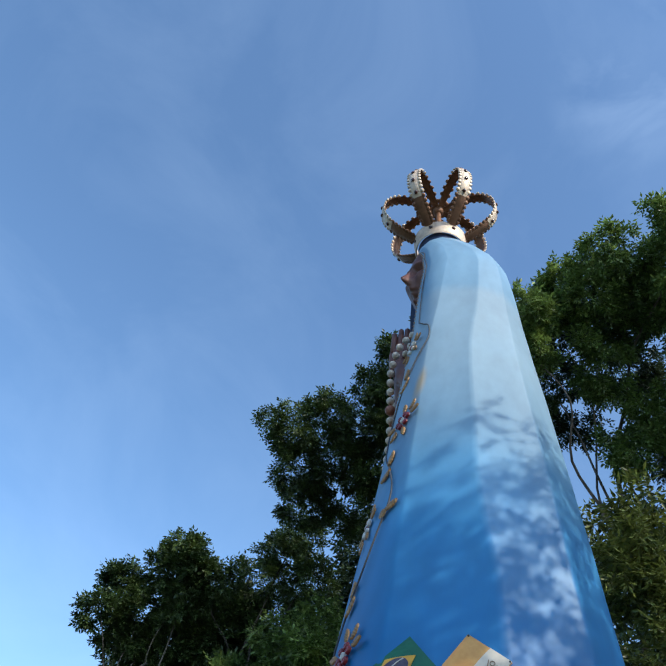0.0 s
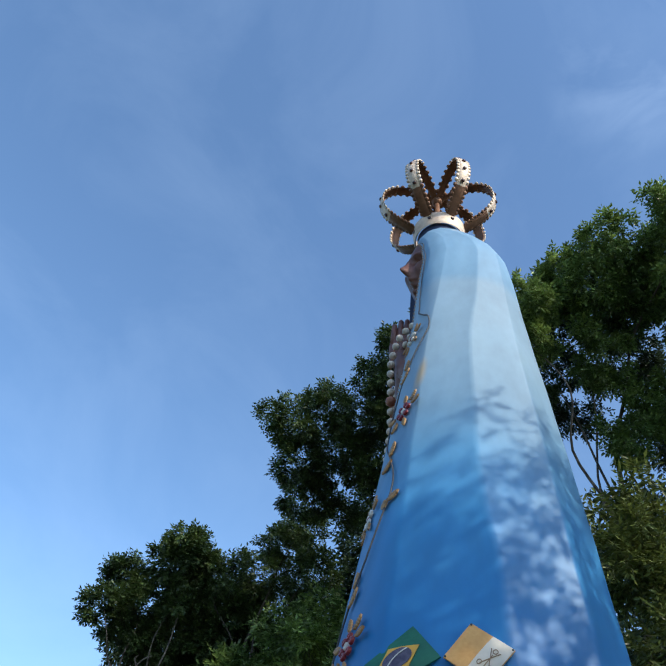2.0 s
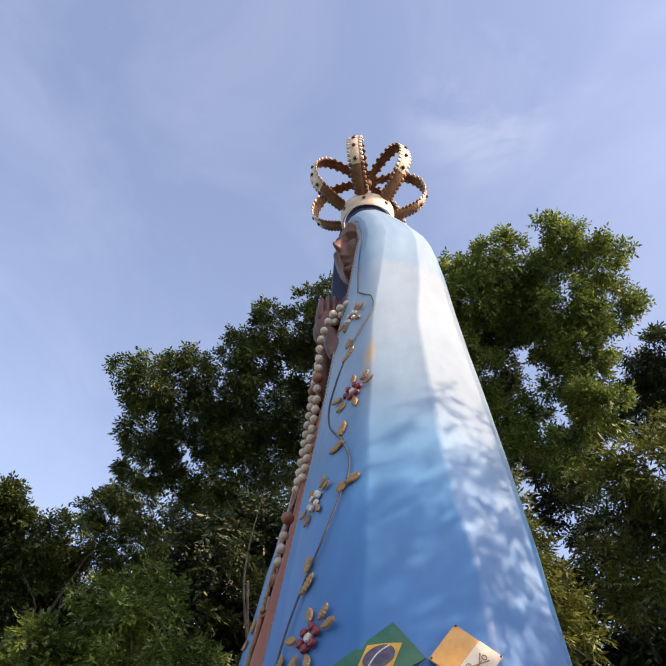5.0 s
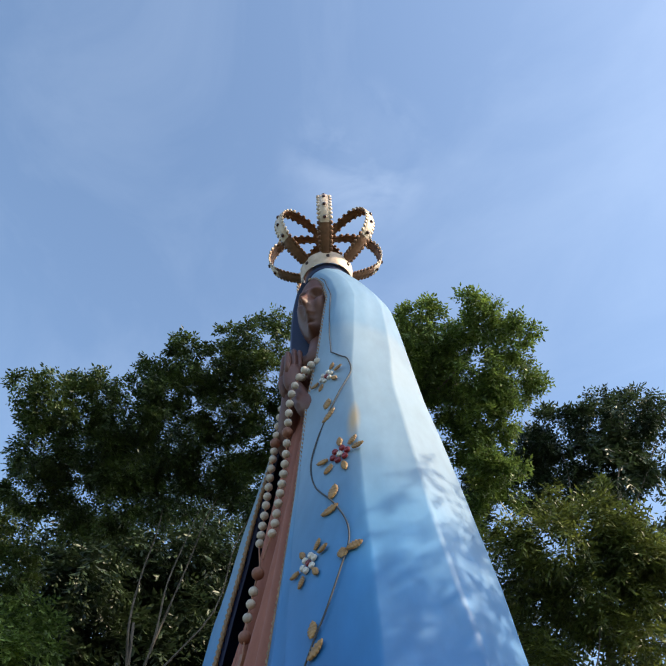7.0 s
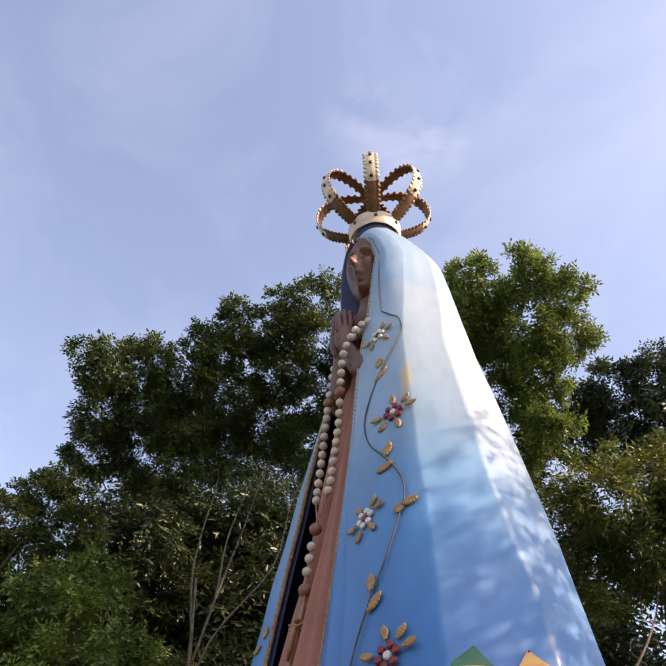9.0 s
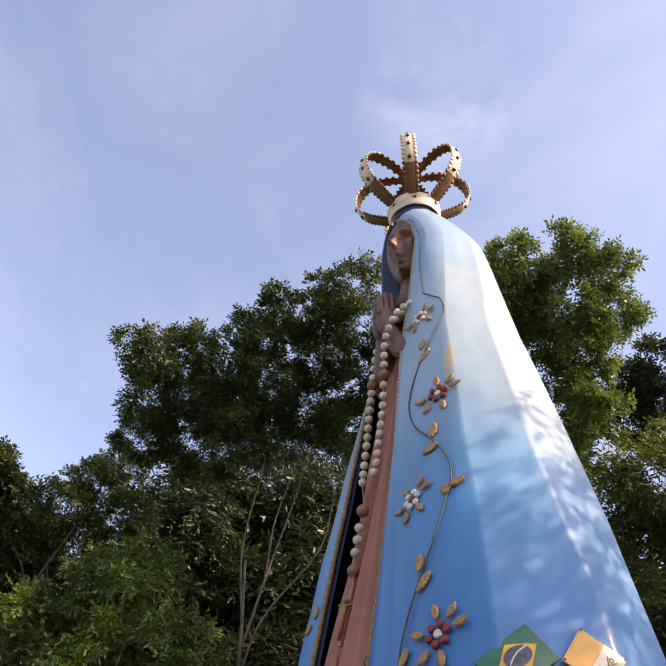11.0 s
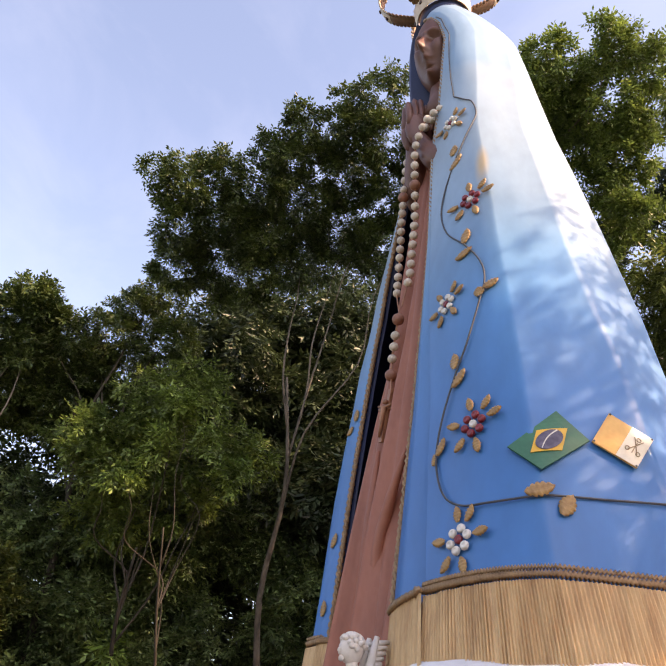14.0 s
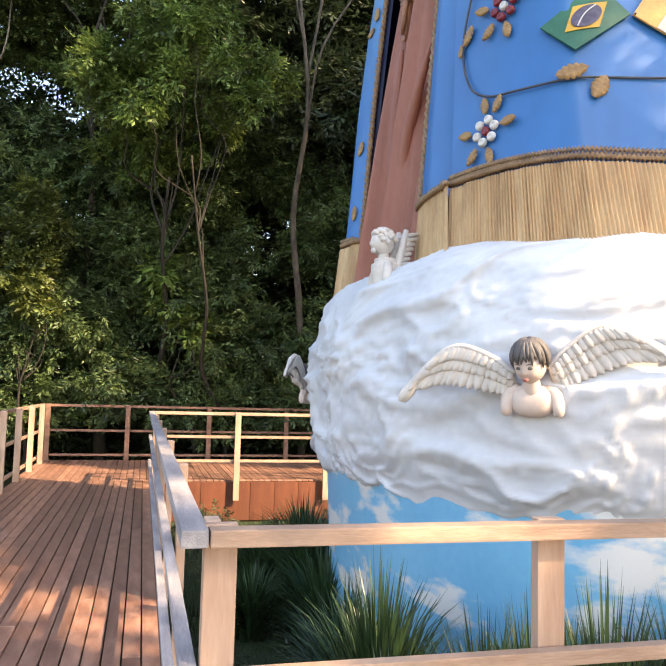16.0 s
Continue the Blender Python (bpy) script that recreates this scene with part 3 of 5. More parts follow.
# ---- crown ----
def build_crown(cx, cy, z0):
    top = empty("crown")
    top.matrix_world = pose(cx, cy, z0, 0, -5, 0)
    bm = bmesh.new()
    prof = [(0.335, -0.02), (0.345, 0.0), (0.36, 0.20), (0.35, 0.215), (0.33, 0.20), (0.318, 0.0), (0.335, -0.02)]
    grid_surface(bm, [[(r * math.cos(2 * math.pi * k / 56), r * math.sin(2 * math.pi * k / 56), z) for k in range(56)] for r, z in prof], 0, True)
    band = part("headband", bm, CREAM, top, True)
    bm = bmesh.new()
    grid_surface(bm, [[(r * math.cos(2 * math.pi * k / 40), r * math.sin(2 * math.pi * k / 40), z) for k in range(40)] for r, z in ((0.0, -0.14), (0.29, -0.15), (0.30, 0.02), (0.0, 0.04))], 0, True)
    part("cap_lining", bm, NAVY, top, True)
    bm = bmesh.new()
    tube(bm, [(0, 0, 0.0), (0, 0, 0.35), (0, 0, 0.98)], [0.045, 0.04, 0.035], 12)
    part("centre_pole", bm, BRONZE_AND_SHADE, top, True)
    bm = bmesh.new()
    bmesh.ops.create_uvsphere(bm, u_segments=16, v_segments=10, radius=0.08, matrix=Matrix.Translation((0, 0, 0.98)))
    part("hub", bm, BRONZE_AND_SHADE, top, True)
    arch = spline([(0.345, 0, 0.18), (0.48, 0, 0.26), (0.63, 0, 0.37), (0.76, 0, 0.53), (0.81, 0, 0.72), (0.77, 0, 0.94), (0.60, 0, 1.11), (0.33, 0, 1.12), (0.04, 0, 0.99)], 6)
    bm = bmesh.new()
    out, inn = [], []
    for i, p in enumerate(arch):
        d = (arch[min(i + 1, len(arch) - 1)] - arch[max(i - 1, 0)]).normalized()
        nrm = Vector((d.z, 0, -d.x))
        w = lerp(i, [(0, 0.06), (12, 0.078), (30, 0.074), (48, 0.045)]) * (1.0 if i % 2 else 0.86)
        row = [(-1, 0.0), (-0.7, 0.012), (0, 0.018), (0.7, 0.012), (1, 0.0)]
        out.append([p + Vector((0, w * a, 0)) + nrm * (b + 0.004) for a, b in row])
        inn.append([p + Vector((0, w * a, 0)) + nrm * (b - 0.018) for a, b in row])
    a = grid_surface(bm, out, 0)
    b = grid_surface(bm, inn, 1)
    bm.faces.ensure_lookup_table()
    # lower outer faces turn brown as well, painting in the shade of the underside
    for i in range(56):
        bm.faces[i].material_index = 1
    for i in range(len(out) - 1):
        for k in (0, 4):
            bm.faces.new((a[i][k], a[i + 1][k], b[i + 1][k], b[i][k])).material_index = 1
    # scalloped studs along both edges, brown by the hub and on the shade-painted stretch
    for i in range(2, len(arch) - 2, 2):
        p = arch[i]
        d = (arch[i + 1] - arch[i - 1]).normalized()
        nrm = Vector((d.z, 0, -d.x))
        w = lerp(i, [(0, 0.06), (12, 0.078), (30, 0.074), (48, 0.045)])
        for s in (-1, 1):
            r = bmesh.ops.create_icosphere(bm, subdivisions=1, radius=0.036, matrix=Matrix.Translation(p + Vector((0, s * w, 0))))
            for v in r["verts"]:
                v.co -= nrm * 0.62 * nrm.dot(v.co - p)
                for f in v.link_faces:
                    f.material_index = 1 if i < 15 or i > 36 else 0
    first = part("arch", bm, [CREAM, BRONZE_AND_SHADE], top, True)
    bm = bmesh.new()
    bmesh.ops.create_icosphere(bm, subdivisions=2, radius=0.028)
    for v in bm.verts:
        v.co.z *= 0.6
    gem = part("jewel", bm, JEWEL, band, True, "dark red glass jewel")
    gem.matrix_basis = Matrix.Translation((0.356, 0, 0.11)) @ pose(0, 0, 0, 0, 90, 0)
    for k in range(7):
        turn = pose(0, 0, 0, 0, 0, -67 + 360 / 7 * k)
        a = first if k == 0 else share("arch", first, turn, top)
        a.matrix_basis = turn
        for i in (16, 22, 27, 33):
            p = arch[i]
            d = (arch[i + 1] - arch[i - 1]).normalized()
            nrm = Vector((d.z, 0, -d.x))
            share("jewel", gem, Matrix.Translation(p + nrm * 0.03) @ nrm.to_track_quat("Z", "Y").to_matrix().to_4x4(), a)
        share("jewel", gem, pose(0, 0, 0, 0, 0, 360 / 7 * k + 40) @ Matrix.Translation((0.356, 0, 0.11)) @ pose(0, 0, 0, 0, 90, 0), band)
    return tagged(top, "large pale gold openwork crown with scalloped arches and red jewels", "crown")


build_crown(2.24, 3.36, 10.055)


# ---- pedestal and cloud ----
PX, PY = 2.95, 3.36


def oval(a, b, th, n=2.4):
    c, d = math.cos(th), math.sin(th)
    return Vector((PX + a * math.copysign(abs(c) ** (2 / n), c), PY + b * math.copysign(abs(d) ** (2 / n), d), 0))


def build_pedestal():
    bm = bmesh.new()
    rows = []
    for z in np.linspace(GROUND - 0.1, 1.0, 12):
        k = 1 + 0.03 * (z - 0.5)
        rows.append([oval(1.63 * k, 2.22 * k, 2 * math.pi * i / 96) + Vector((0, 0, z)) for i in range(96)])
    grid_surface(bm, rows, 0, True)
    return tagged(obj("pedestal", bm, PEDESTAL, smooth=True), "oval pedestal painted as blue sky with white clouds", "pedestal")


def build_cloud():
    bm = bmesh.new()
    prof = [(0.72, 0.80), (0.74, 0.88), (0.80, 0.94), (0.95, 0.975), (1.2, 1.0), (1.5, 1.02), (1.75, 1.02), (1.95, 1.0), (2.12, 0.965), (2.23, 0.915), (2.31, 0.83), (2.36, 0.55), (2.36, 0.05)]
    fine = []
    for (z0, k0), (z1, k1) in zip(prof, prof[1:]):
        for i in range(10):
            fine.append((z0 + (z1 - z0) * i / 10, k0 + (k1 - k0) * i / 10))
    rows = []
    for z, k in fine:
        row = []
        for i in range(640):
            th = 2 * math.pi * i / 640
            p = oval(1.735 * k, 2.39 * k, th) + Vector((0, 0, z))
            d = Vector((p.x - PX, p.y - PY, 0)).normalized()
            q = Vector((p.x * 1.0, p.y * 1.0, z * 1.7))
            w = Vector((noise.noise(q * 1.1), noise.noise(q * 1.1 + Vector((7, 0, 0))), noise.noise(q * 1.1 + Vector((0, 7, 0)))))
            q = Vector((q.x, q.y, q.z * 1.25)) + w * 0.45
            h = 0.05 * noise.noise(q * 0.9) + 0.018 * noise.noise(q * 2.3)
            fold = Vector((q.x * 1.1 + q.y * 0.5, q.y * 1.1 - q.x * 0.5, q.z * 1.9 + (q.x + q.y) * 0.7))
            for size, tall, sharp in ((0.8, 0.050, 5), (1.7, 0.036, 6), (3.4, 0.022, 6), (6.5, 0.006, 5)):
                h += tall * max(0, 1 - abs(noise.noise(fold * size + w * 0.6 + Vector((size, 0, 3)))) * 1.5) ** sharp * (0.35 + 0.65 * max(0, min(1, 0.5 + 2.2 * noise.noise(q * 0.8 + Vector((3, size, 0))))))
            h += 0.0035 * noise.noise(q * 9) + 0.002 * noise.noise(q * 21)
            h *= 1 if k > 0.6 else k
            low = (0.09 * noise.noise((th * 4.0, 0, 9)) + 0.05 * noise.noise((th * 11, 0, 4))) * lerp(z, [(0.8, 1), (1.15, 0)])
            high = 0.10 * noise.noise((th * 2.2, 2, 4)) * lerp(z, [(1.9, 0), (2.15, 1)])
            row.append(p + d * h + Vector((0, 0, low + high * 0.5)))
        rows.append(row)
    grid_surface(bm, rows, 0, True)
    return tagged(obj("cloud_base", bm, PLASTER, smooth=True), "lumpy white plaster cloud around the pedestal top", "cloud sculpture")


def sky_paint():
    m = mat("sky_painting", (0.10, 0.38, 0.62), (0.20, 0.52, 0.72), 1.2, 5, (0.4, 0.6), 0.1, 20)
    n, l = m.node_tree.nodes, m.node_tree.links
    mx = [x for x in n if x.type == "MIX"][0]
    tc = n.new("ShaderNodeTexCoord")
    mp = n.new("ShaderNodeMapping")
    mp.inputs["Scale"].default_value = (1.2, 1.2, 3.0)
    no = n.new("ShaderNodeTexNoise")
    no.inputs["Scale"].default_value, no.inputs["Detail"].default_value = 1.3, 6
    mr = n.new("ShaderNodeMapRange")
    mr.inputs["From Min"].default_value, mr.inputs["From Max"].default_value = 0.53, 0.60
    m2 = n.new("ShaderNodeMix")
    m2.data_type = "RGBA"
    m2.inputs["B"].default_value = (0.72, 0.72, 0.70, 1)
    l.new(tc.outputs["Object"], mp.inputs["Vector"])
    l.new(mp.outputs["Vector"], no.inputs["Vector"])
    l.new(no.outputs["Fac"], mr.inputs["Value"])
    l.new(mr.outputs["Result"], m2.inputs["Factor"])
    l.new(mx.outputs["Result"], m2.inputs["A"])
    l.new(m2.outputs["Result"], n["Principled BSDF"].inputs["Base Color"])
    return m


PEDESTAL = sky_paint()
build_pedestal()
build_cloud()


# ---- deck and rails ----
def board_mesh(name, lx, ly, h, material):
    bm = bmesh.new()
    box(bm, (-lx / 2, -ly / 2, -h), (lx / 2, ly / 2, 0), 0.004)
    me = bpy.data.meshes.new(name)
    bm.to_mesh(me)
    bm.free()
    me.materials.append(material)
    return me


def deck(name, x0, x1, y0, y1, along, label):
    """Boards 95 mm wide on joists, with 6 mm gaps."""
    top = empty(name, (x0, y0, 0))
    rng = random.Random(name)
    step = 0.101
    n = int((x1 - x0 if along == "y" else y1 - y0) / step)
    for i in range(n):
        length = (y1 - y0) if along == "y" else (x1 - x0)
        cuts, at = [0.0], rng.uniform(1.5, 4.0)
        while at < length - 0.8:
            cuts.append(at)
            at += rng.uniform(3.0, 4.2)
        cuts.append(length)
        for a, b in zip(cuts, cuts[1:]):
            key = (along, round(b - a, 1))
            if key not in BOARDS:
                BOARDS[key] = board_mesh("board", 0.092 if along == "y" else key[1], key[1] if along == "y" else 0.092, 0.026, DECKWOOD)
            o = new("board", BOARDS[key])
            o.parent = top
            mid, off = (a + b) / 2, (i + 0.5) * step
            o.location = (off, mid, rng.uniform(-0.002, 0.002)) if along == "y" else (mid, off, rng.uniform(-0.002, 0.002))
            o.scale = (1, (b - a - 0.004) / key[1], 1) if along == "y" else ((b - a - 0.004) / key[1], 1, 1)
    bm = bmesh.new()
    for k in range(4):
        if along == "y":
            x = x0 + 0.15 + (x1 - x0 - 0.3) * k / 3
            box(bm, (x - 0.03 - x0, 0.03, -0.17), (x + 0.03 - x0, y1 - y0 - 0.03, -0.028))
        else:
            y = y0 + 0.15 + (y1 - y0 - 0.3) * k / 3
            box(bm, (0.03, y - 0.03 - y0, -0.17), (x1 - x0 - 0.03, y + 0.03 - y0, -0.028))
    part("joists", bm, FASCIA, top)
    return tagged(top, label, "deck", kind="structure")


BOARDS = {}
LX, BY, IY = -1.96, 13.15, 9.93
deck("deck_side", LX + 0.038, 0.0, -4.2, IY, "y", "worn red-brown timber walkway boards")
deck("deck_front", 0.0, 7.5, -4.2, 0.0, "y", "red-brown timber boards in front of the pedestal")
deck("deck_back", LX, 7.5, IY, BY, "y", "red-brown timber boards behind the pedestal, partly sunlit")

# upright boards closing the underside of the decks
bm = bmesh.new()
box(bm, (-0.19, -0.012, -0.62), (0.19, 0.012, -0.03), 0.003)
skirt = new("fascia", None)
tagged(skirt, "orange-stained upright boards below the deck edge", "fascia", kind="structure")
first_board = part("fascia_board", bm, FASCIA, skirt)
first_board.location = (0.2, IY - 0.02, 0)
for k in range(1, 19):
    share("fascia_board", first_board, pose(0.2 + 0.385 * k, IY - 0.02 + 0.002 * (k % 2), 0), skirt)
for k in range(0, 26):
    share("fascia_board", first_board, pose(0.02, 0.2 + 0.385 * k, 0, 0, 0, 90), skirt)
for k in range(0, 19):
    share("fascia_board", first_board, pose(0.2 + 0.385 * k, 0.02 + 0.002 * (k % 2), 0, 0, 0, 0), skirt)


def bar(name, lo, hi, material, parent, bev=0.006):
    bm = bmesh.new()
    box(bm, lo, hi, bev)
    return part(name, bm, material, parent)


def railing(name, a, b, side, posts, heights, label, top_mat, wide=0.088, thick=0.042, foot=-0.15):
    """Rails from a to b; posts stand on the side given, behind the rails."""
    top = empty(name, (*a, 0))
    ax = 0 if abs(b[0] - a[0]) > abs(b[1] - a[1]) else 1
    length = b[ax] - a[ax]
    for i, h in enumerate(heights):
        tall, deep = (0.046, 0.07) if i == 0 else (0.042, 0.045)
        n = max(1, int(abs(length) / 3.2))
        for k in range(n):
            bm = bmesh.new()
            s0, s1 = length * k / n + 0.0015, length * (k + 1) / n - 0.0015
            if ax == 0:
                box(bm, (min(s0, s1), -deep / 2, h - tall), (max(s0, s1), deep / 2, h), 0.005)
            else:
                box(bm, (-deep / 2, min(s0, s1), h - tall), (deep / 2, max(s0, s1), h), 0.005)
            part("top_rail" if i == 0 else "rail", bm, top_mat, top)
    for s in posts:
        w, d = wide, thick
        bm = bmesh.new()
        lo, hi = (0.036, 0.036 + d)
        if side < 0:
            lo, hi = -hi, -lo
        if ax == 0:
            box(bm, (s - w / 2, lo, foot), (s + w / 2, hi, heights[0] + 0.004), 0.005)
        else:
            box(bm, (lo, s - w / 2, foot), (hi, s + w / 2, heights[0] + 0.004), 0.005)
        part("post", bm, top_mat if top_mat is DARKRAIL else WOOD, top)
    return tagged(top, label, "railing", group="deck railings")


H1, H2 = (1.05, 0.69, 0.32), (1.05, 0.58, 0.12)
railing("railing", (0.026, 0.0), (7.5, 0.0), 1, [0.036, 1.009, 2.0, 3.0, 4.0, 5.0, 6.0, 7.0], H1, "pale pine railing before the pedestal", RAILWOOD)
railing("railing", (-0.012, -0.03), (-0.012, IY), 1, [0.16, 1.7, 3.3, 4.9, 6.5, 8.1, 9.6], H1, "weathered grey pine railing along the walkway", GREYWOOD)
railing("railing", (0.03, IY - 0.06), (7.5, IY - 0.06), -1, [1.28, 2.7, 4.2, 5.7, 7.2], H1, "pine railing on the inner edge of the back deck", RAILWOOD, foot=-0.3)
railing("railing", (LX, BY), (7.5, BY), -1, [0.1, 1.55, 3.1, 4.65, 6.2, 7.7, 9.2], H2, "brown pine railing at the far edge of the deck", DARKRAIL)
railing("railing", (LX, -4.2), (LX, BY), 1, [1 + 1.3 * k for k in range(13)], H2, "pine railing along the outer edge of the walkway", RAILWOOD, 0.06, 0.085)


# ---- trees ----
def leaf_cloud(name, clumps, per, size, material, seed, parent=None, droop=0.25, shape=0.32):
    """Lumps made of many compact tufts, each a rosette of short leafy sprays, with gaps between the tufts."""
    rng = np.random.default_rng(seed)
    allv = []
    for x, y, z, r in clumps:
        k = max(1, int(34 * r * r) + (6 if r > 0.25 else 1))
        e = rng.normal(size=(k, 3))
        e /= np.linalg.norm(e, axis=1)[:, None]
        mid = np.array([x, y, z]) + e * (r * (0.2 + 0.66 * rng.random(k) ** 0.4))[:, None] * np.array([1, 1, 0.85])
        tr = rng.uniform(0.10, 0.25, k) * min(1.2, 0.6 + 0.5 * r)
        each = max(4, int(per * r * r / k))
        pick = np.repeat(np.arange(k), each)
        n = len(pick)
        d = rng.normal(size=(n, 3)) + e[pick] * 0.5
        d /= np.linalg.norm(d, axis=1)[:, None]
        org = mid[pick] + d * (tr[pick] * rng.random(n) ** 0.6)[:, None] * np.array([1, 1, 0.55])
        way = d * 0.8 + e[pick] * 0.35 + rng.normal(size=(n, 3)) * 0.3
        way[:, 2] += 0.15 - droop
        way /= np.linalg.norm(way, axis=1)[:, None]
        side = np.cross(way, rng.normal(size=(n, 3)) * 0.35 + np.array([0, 0, 1]))
        side /= np.linalg.norm(side, axis=1)[:, None] + 1e-9
        m = 7
        for k in range(m):
            ls = size * rng.uniform(0.6, 1.2, n)
            sg = 1 if k % 2 else -1
            base = org + way * (size * 0.30 * k)
            ld = way * 0.6 + side * sg * (0.95 if k < m - 1 else 0.0) + rng.normal(size=(n, 3)) * 0.2
            ld[:, 2] -= droop * 0.7
            ld /= np.linalg.norm(ld, axis=1)[:, None]
            lw = np.cross(ld, rng.normal(size=(n, 3)) * 0.35 + np.cross(side, way))
            lw /= np.linalg.norm(lw, axis=1)[:, None] + 1e-9
            up = np.cross(ld, lw)
            L, W = ls[:, None], (ls * shape * 0.5)[:, None]
            v = np.stack([base, base + ld * L * 0.45 + lw * W + up * W * 0.35, base + ld * L - up * W * 0.3, base + ld * L * 0.45 - lw * W + up * W * 0.35], 1)
            allv.append(v.reshape(-1, 3))
    v = np.concatenate(allv)
    n = len(v) // 4
    idx = np.arange(n)[:, None] * 4 + np.array([[0, 1, 2, 0, 2, 3]])
    me = bpy.data.meshes.new(name)
    me.vertices.add(len(v))
    me.vertices.foreach_set("co", v.astype(np.float32).ravel())
    me.loops.add(n * 6)
    me.loops.foreach_set("vertex_index", idx.astype(np.int32).ravel())
    me.polygons.add(n * 2)
    me.polygons.foreach_set("loop_start", np.arange(0, n * 6, 3, dtype=np.int32))
    me.polygons.foreach_set("loop_total", np.full(n * 2, 3, dtype=np.int32))
    me.materials.append(material)
    me.update(calc_edges=True)
    o = new(name, me)
    o.parent = parent
    return o


def wobble(a, b, n, amount, seed):
    a, b = Vector(a), Vector(b)
    rng = random.Random(seed)
    pts = [a.lerp(b, i / n) + (Vector((rng.uniform(-1, 1), rng.uniform(-1, 1), rng.uniform(-0.4, 0.4))) * amount if 0 < i < n else Vector()) for i in range(n + 1)]
    return spline(pts, 4)


def tree(clumps, foot, size, material, label, per=150, seed=1, girth=0.2, shape=0.42, droop=0.25, limbs=6, fork=None, stray=3, bark=None):
    top = empty("tree")
    rng = random.Random(seed)
    lumps = []
    for x, y, z, r in clumps:
        lumps.append((x, y, z, r * 0.92))
        for _ in range(stray):
            a, up = rng.uniform(0, 6.28), rng.uniform(-0.2, 1.0)
            k = r * rng.uniform(0.85, 1.1)
            lumps.append((x + k * math.cos(a) * (1 - up * up) ** 0.5, y + k * math.sin(a) * (1 - up * up) ** 0.5, z + k * 0.9 * up, rng.uniform(0.1, 0.22)))
    leaf_cloud("crown", lumps, per, size, material, seed, top, droop, shape)
    c = np.array(clumps)
    fork = Vector(fork) if fork else Vector((c[:, 0].mean(), c[:, 1].mean(), c[:, 2].min() - 0.8))
    bm = bmesh.new()
    pts = wobble(foot, fork, 5, 0.22, seed)
    tube(bm, pts, [girth * (0.75 - 0.6 * i / len(pts)) for i in range(len(pts))], 10)
    part("trunk", bm, bark or BARK, top, True)
    rng = random.Random(seed)
    picks = rng.sample(range(len(clumps)), min(limbs, len(clumps)))
    for i in picks:
        start = pts[int(len(pts) * rng.uniform(0.7, 0.98))]
        p = wobble(start, clumps[i][:3], 4, 0.28, seed + i)
        bm = bmesh.new()
        r0 = girth * 0.19
        tube(bm, p, [r0 * (1 - 0.85 * k / len(p)) for k in range(len(p))], 7)
        part("limb", bm, bark or BARK, top, True)
    return tagged(top, label, "tree", group="woodland trees")


A = [(-0.6, 9.4, 11.6, 0.64), (-0.4, 10.0, 11.1, 0.69), (-0.2, 10.9, 10.8, 0.67), (0.0, 9.6, 12.1, 0.66), (0.8, 9.1, 11.8, 0.69), (1.3, 8.9, 12.5, 0.70), (1.8, 8.4, 13.0, 0.75), (2.4, 7.7, 13.1, 0.60), (2.9, 7.4, 13.9, 0.31), (3.1, 7.8, 12.7, 0.69), (0.4, 10.0, 11.3, 0.79), (1.3, 10.0, 11.4, 0.79), (1.9, 9.4, 11.9, 0.83), (2.6, 8.9, 12.5, 0.84), (3.5, 9.0, 12.3, 0.80), (0.4, 11.2, 10.6, 0.63), (1.2, 10.4, 10.6, 0.61), (2.1, 10.2, 11.2, 0.71), (2.9, 9.7, 11.7, 0.71), (3.6, 9.4, 11.1, 0.61), (4.0, 8.5, 11.6, 0.68)]
L = [(-2.9, 13.8, 9.7, 0.91), (-2.2, 13.1, 9.7, 0.78), (-1.5, 13.0, 10.0, 0.73), (-0.9, 13.3, 10.8, 0.71), (-0.6, 12.7, 11.1, 0.60), (-1.9, 13.7, 9.0, 0.99), (-0.9, 13.8, 9.5, 0.90), (-0.2, 12.7, 10.0, 0.77), (-2.3, 14.1, 8.5, 1.00)]
B = [(-3.1, 12.5, 10.3, 0.54), (-2.8, 12.5, 9.9, 0.46), (-3.4, 12.9, 10.0, 0.58), (-4.4, 13.1, 9.5, 0.59), (-4.5, 12.6, 8.6, 0.52), (-3.9, 13.2, 9.0, 0.63), (-3.0, 13.0, 9.3, 0.73), (-4.1, 13.5, 8.4, 0.64), (-3.3, 13.8, 8.5, 0.74)]
C = [(5.1, 5.4, 13.1, 0.50), (5.4, 6.2, 13.2, 0.43), (5.8, 5.7, 13.2, 0.68), (6.2, 5.0, 13.4, 0.56), (6.9, 5.0, 13.2, 0.56), (6.5, 5.6, 12.5, 0.76), (7.3, 5.4, 12.6, 0.60), (6.4, 6.4, 12.6, 0.61), (6.9, 5.8, 11.7, 0.58), (7.0, 6.8, 11.9, 0.52), (5.5, 6.5, 12.4, 0.55), (4.9, 6.0, 12.6, 0.6), (5.3, 6.9, 11.6, 0.6), (6.2, 7.2, 11.0, 0.6), (7.3, 6.3, 10.9, 0.6), (6.7, 6.9, 10.2, 0.55), (5.7, 7.4, 10.3, 0.5), (3.8, 6.0, 12.1, 0.5), (4.5, 6.2, 13.1, 0.5), (3.9, 6.5, 11.5, 0.5), (4.2, 6.6, 12.8, 0.5)]
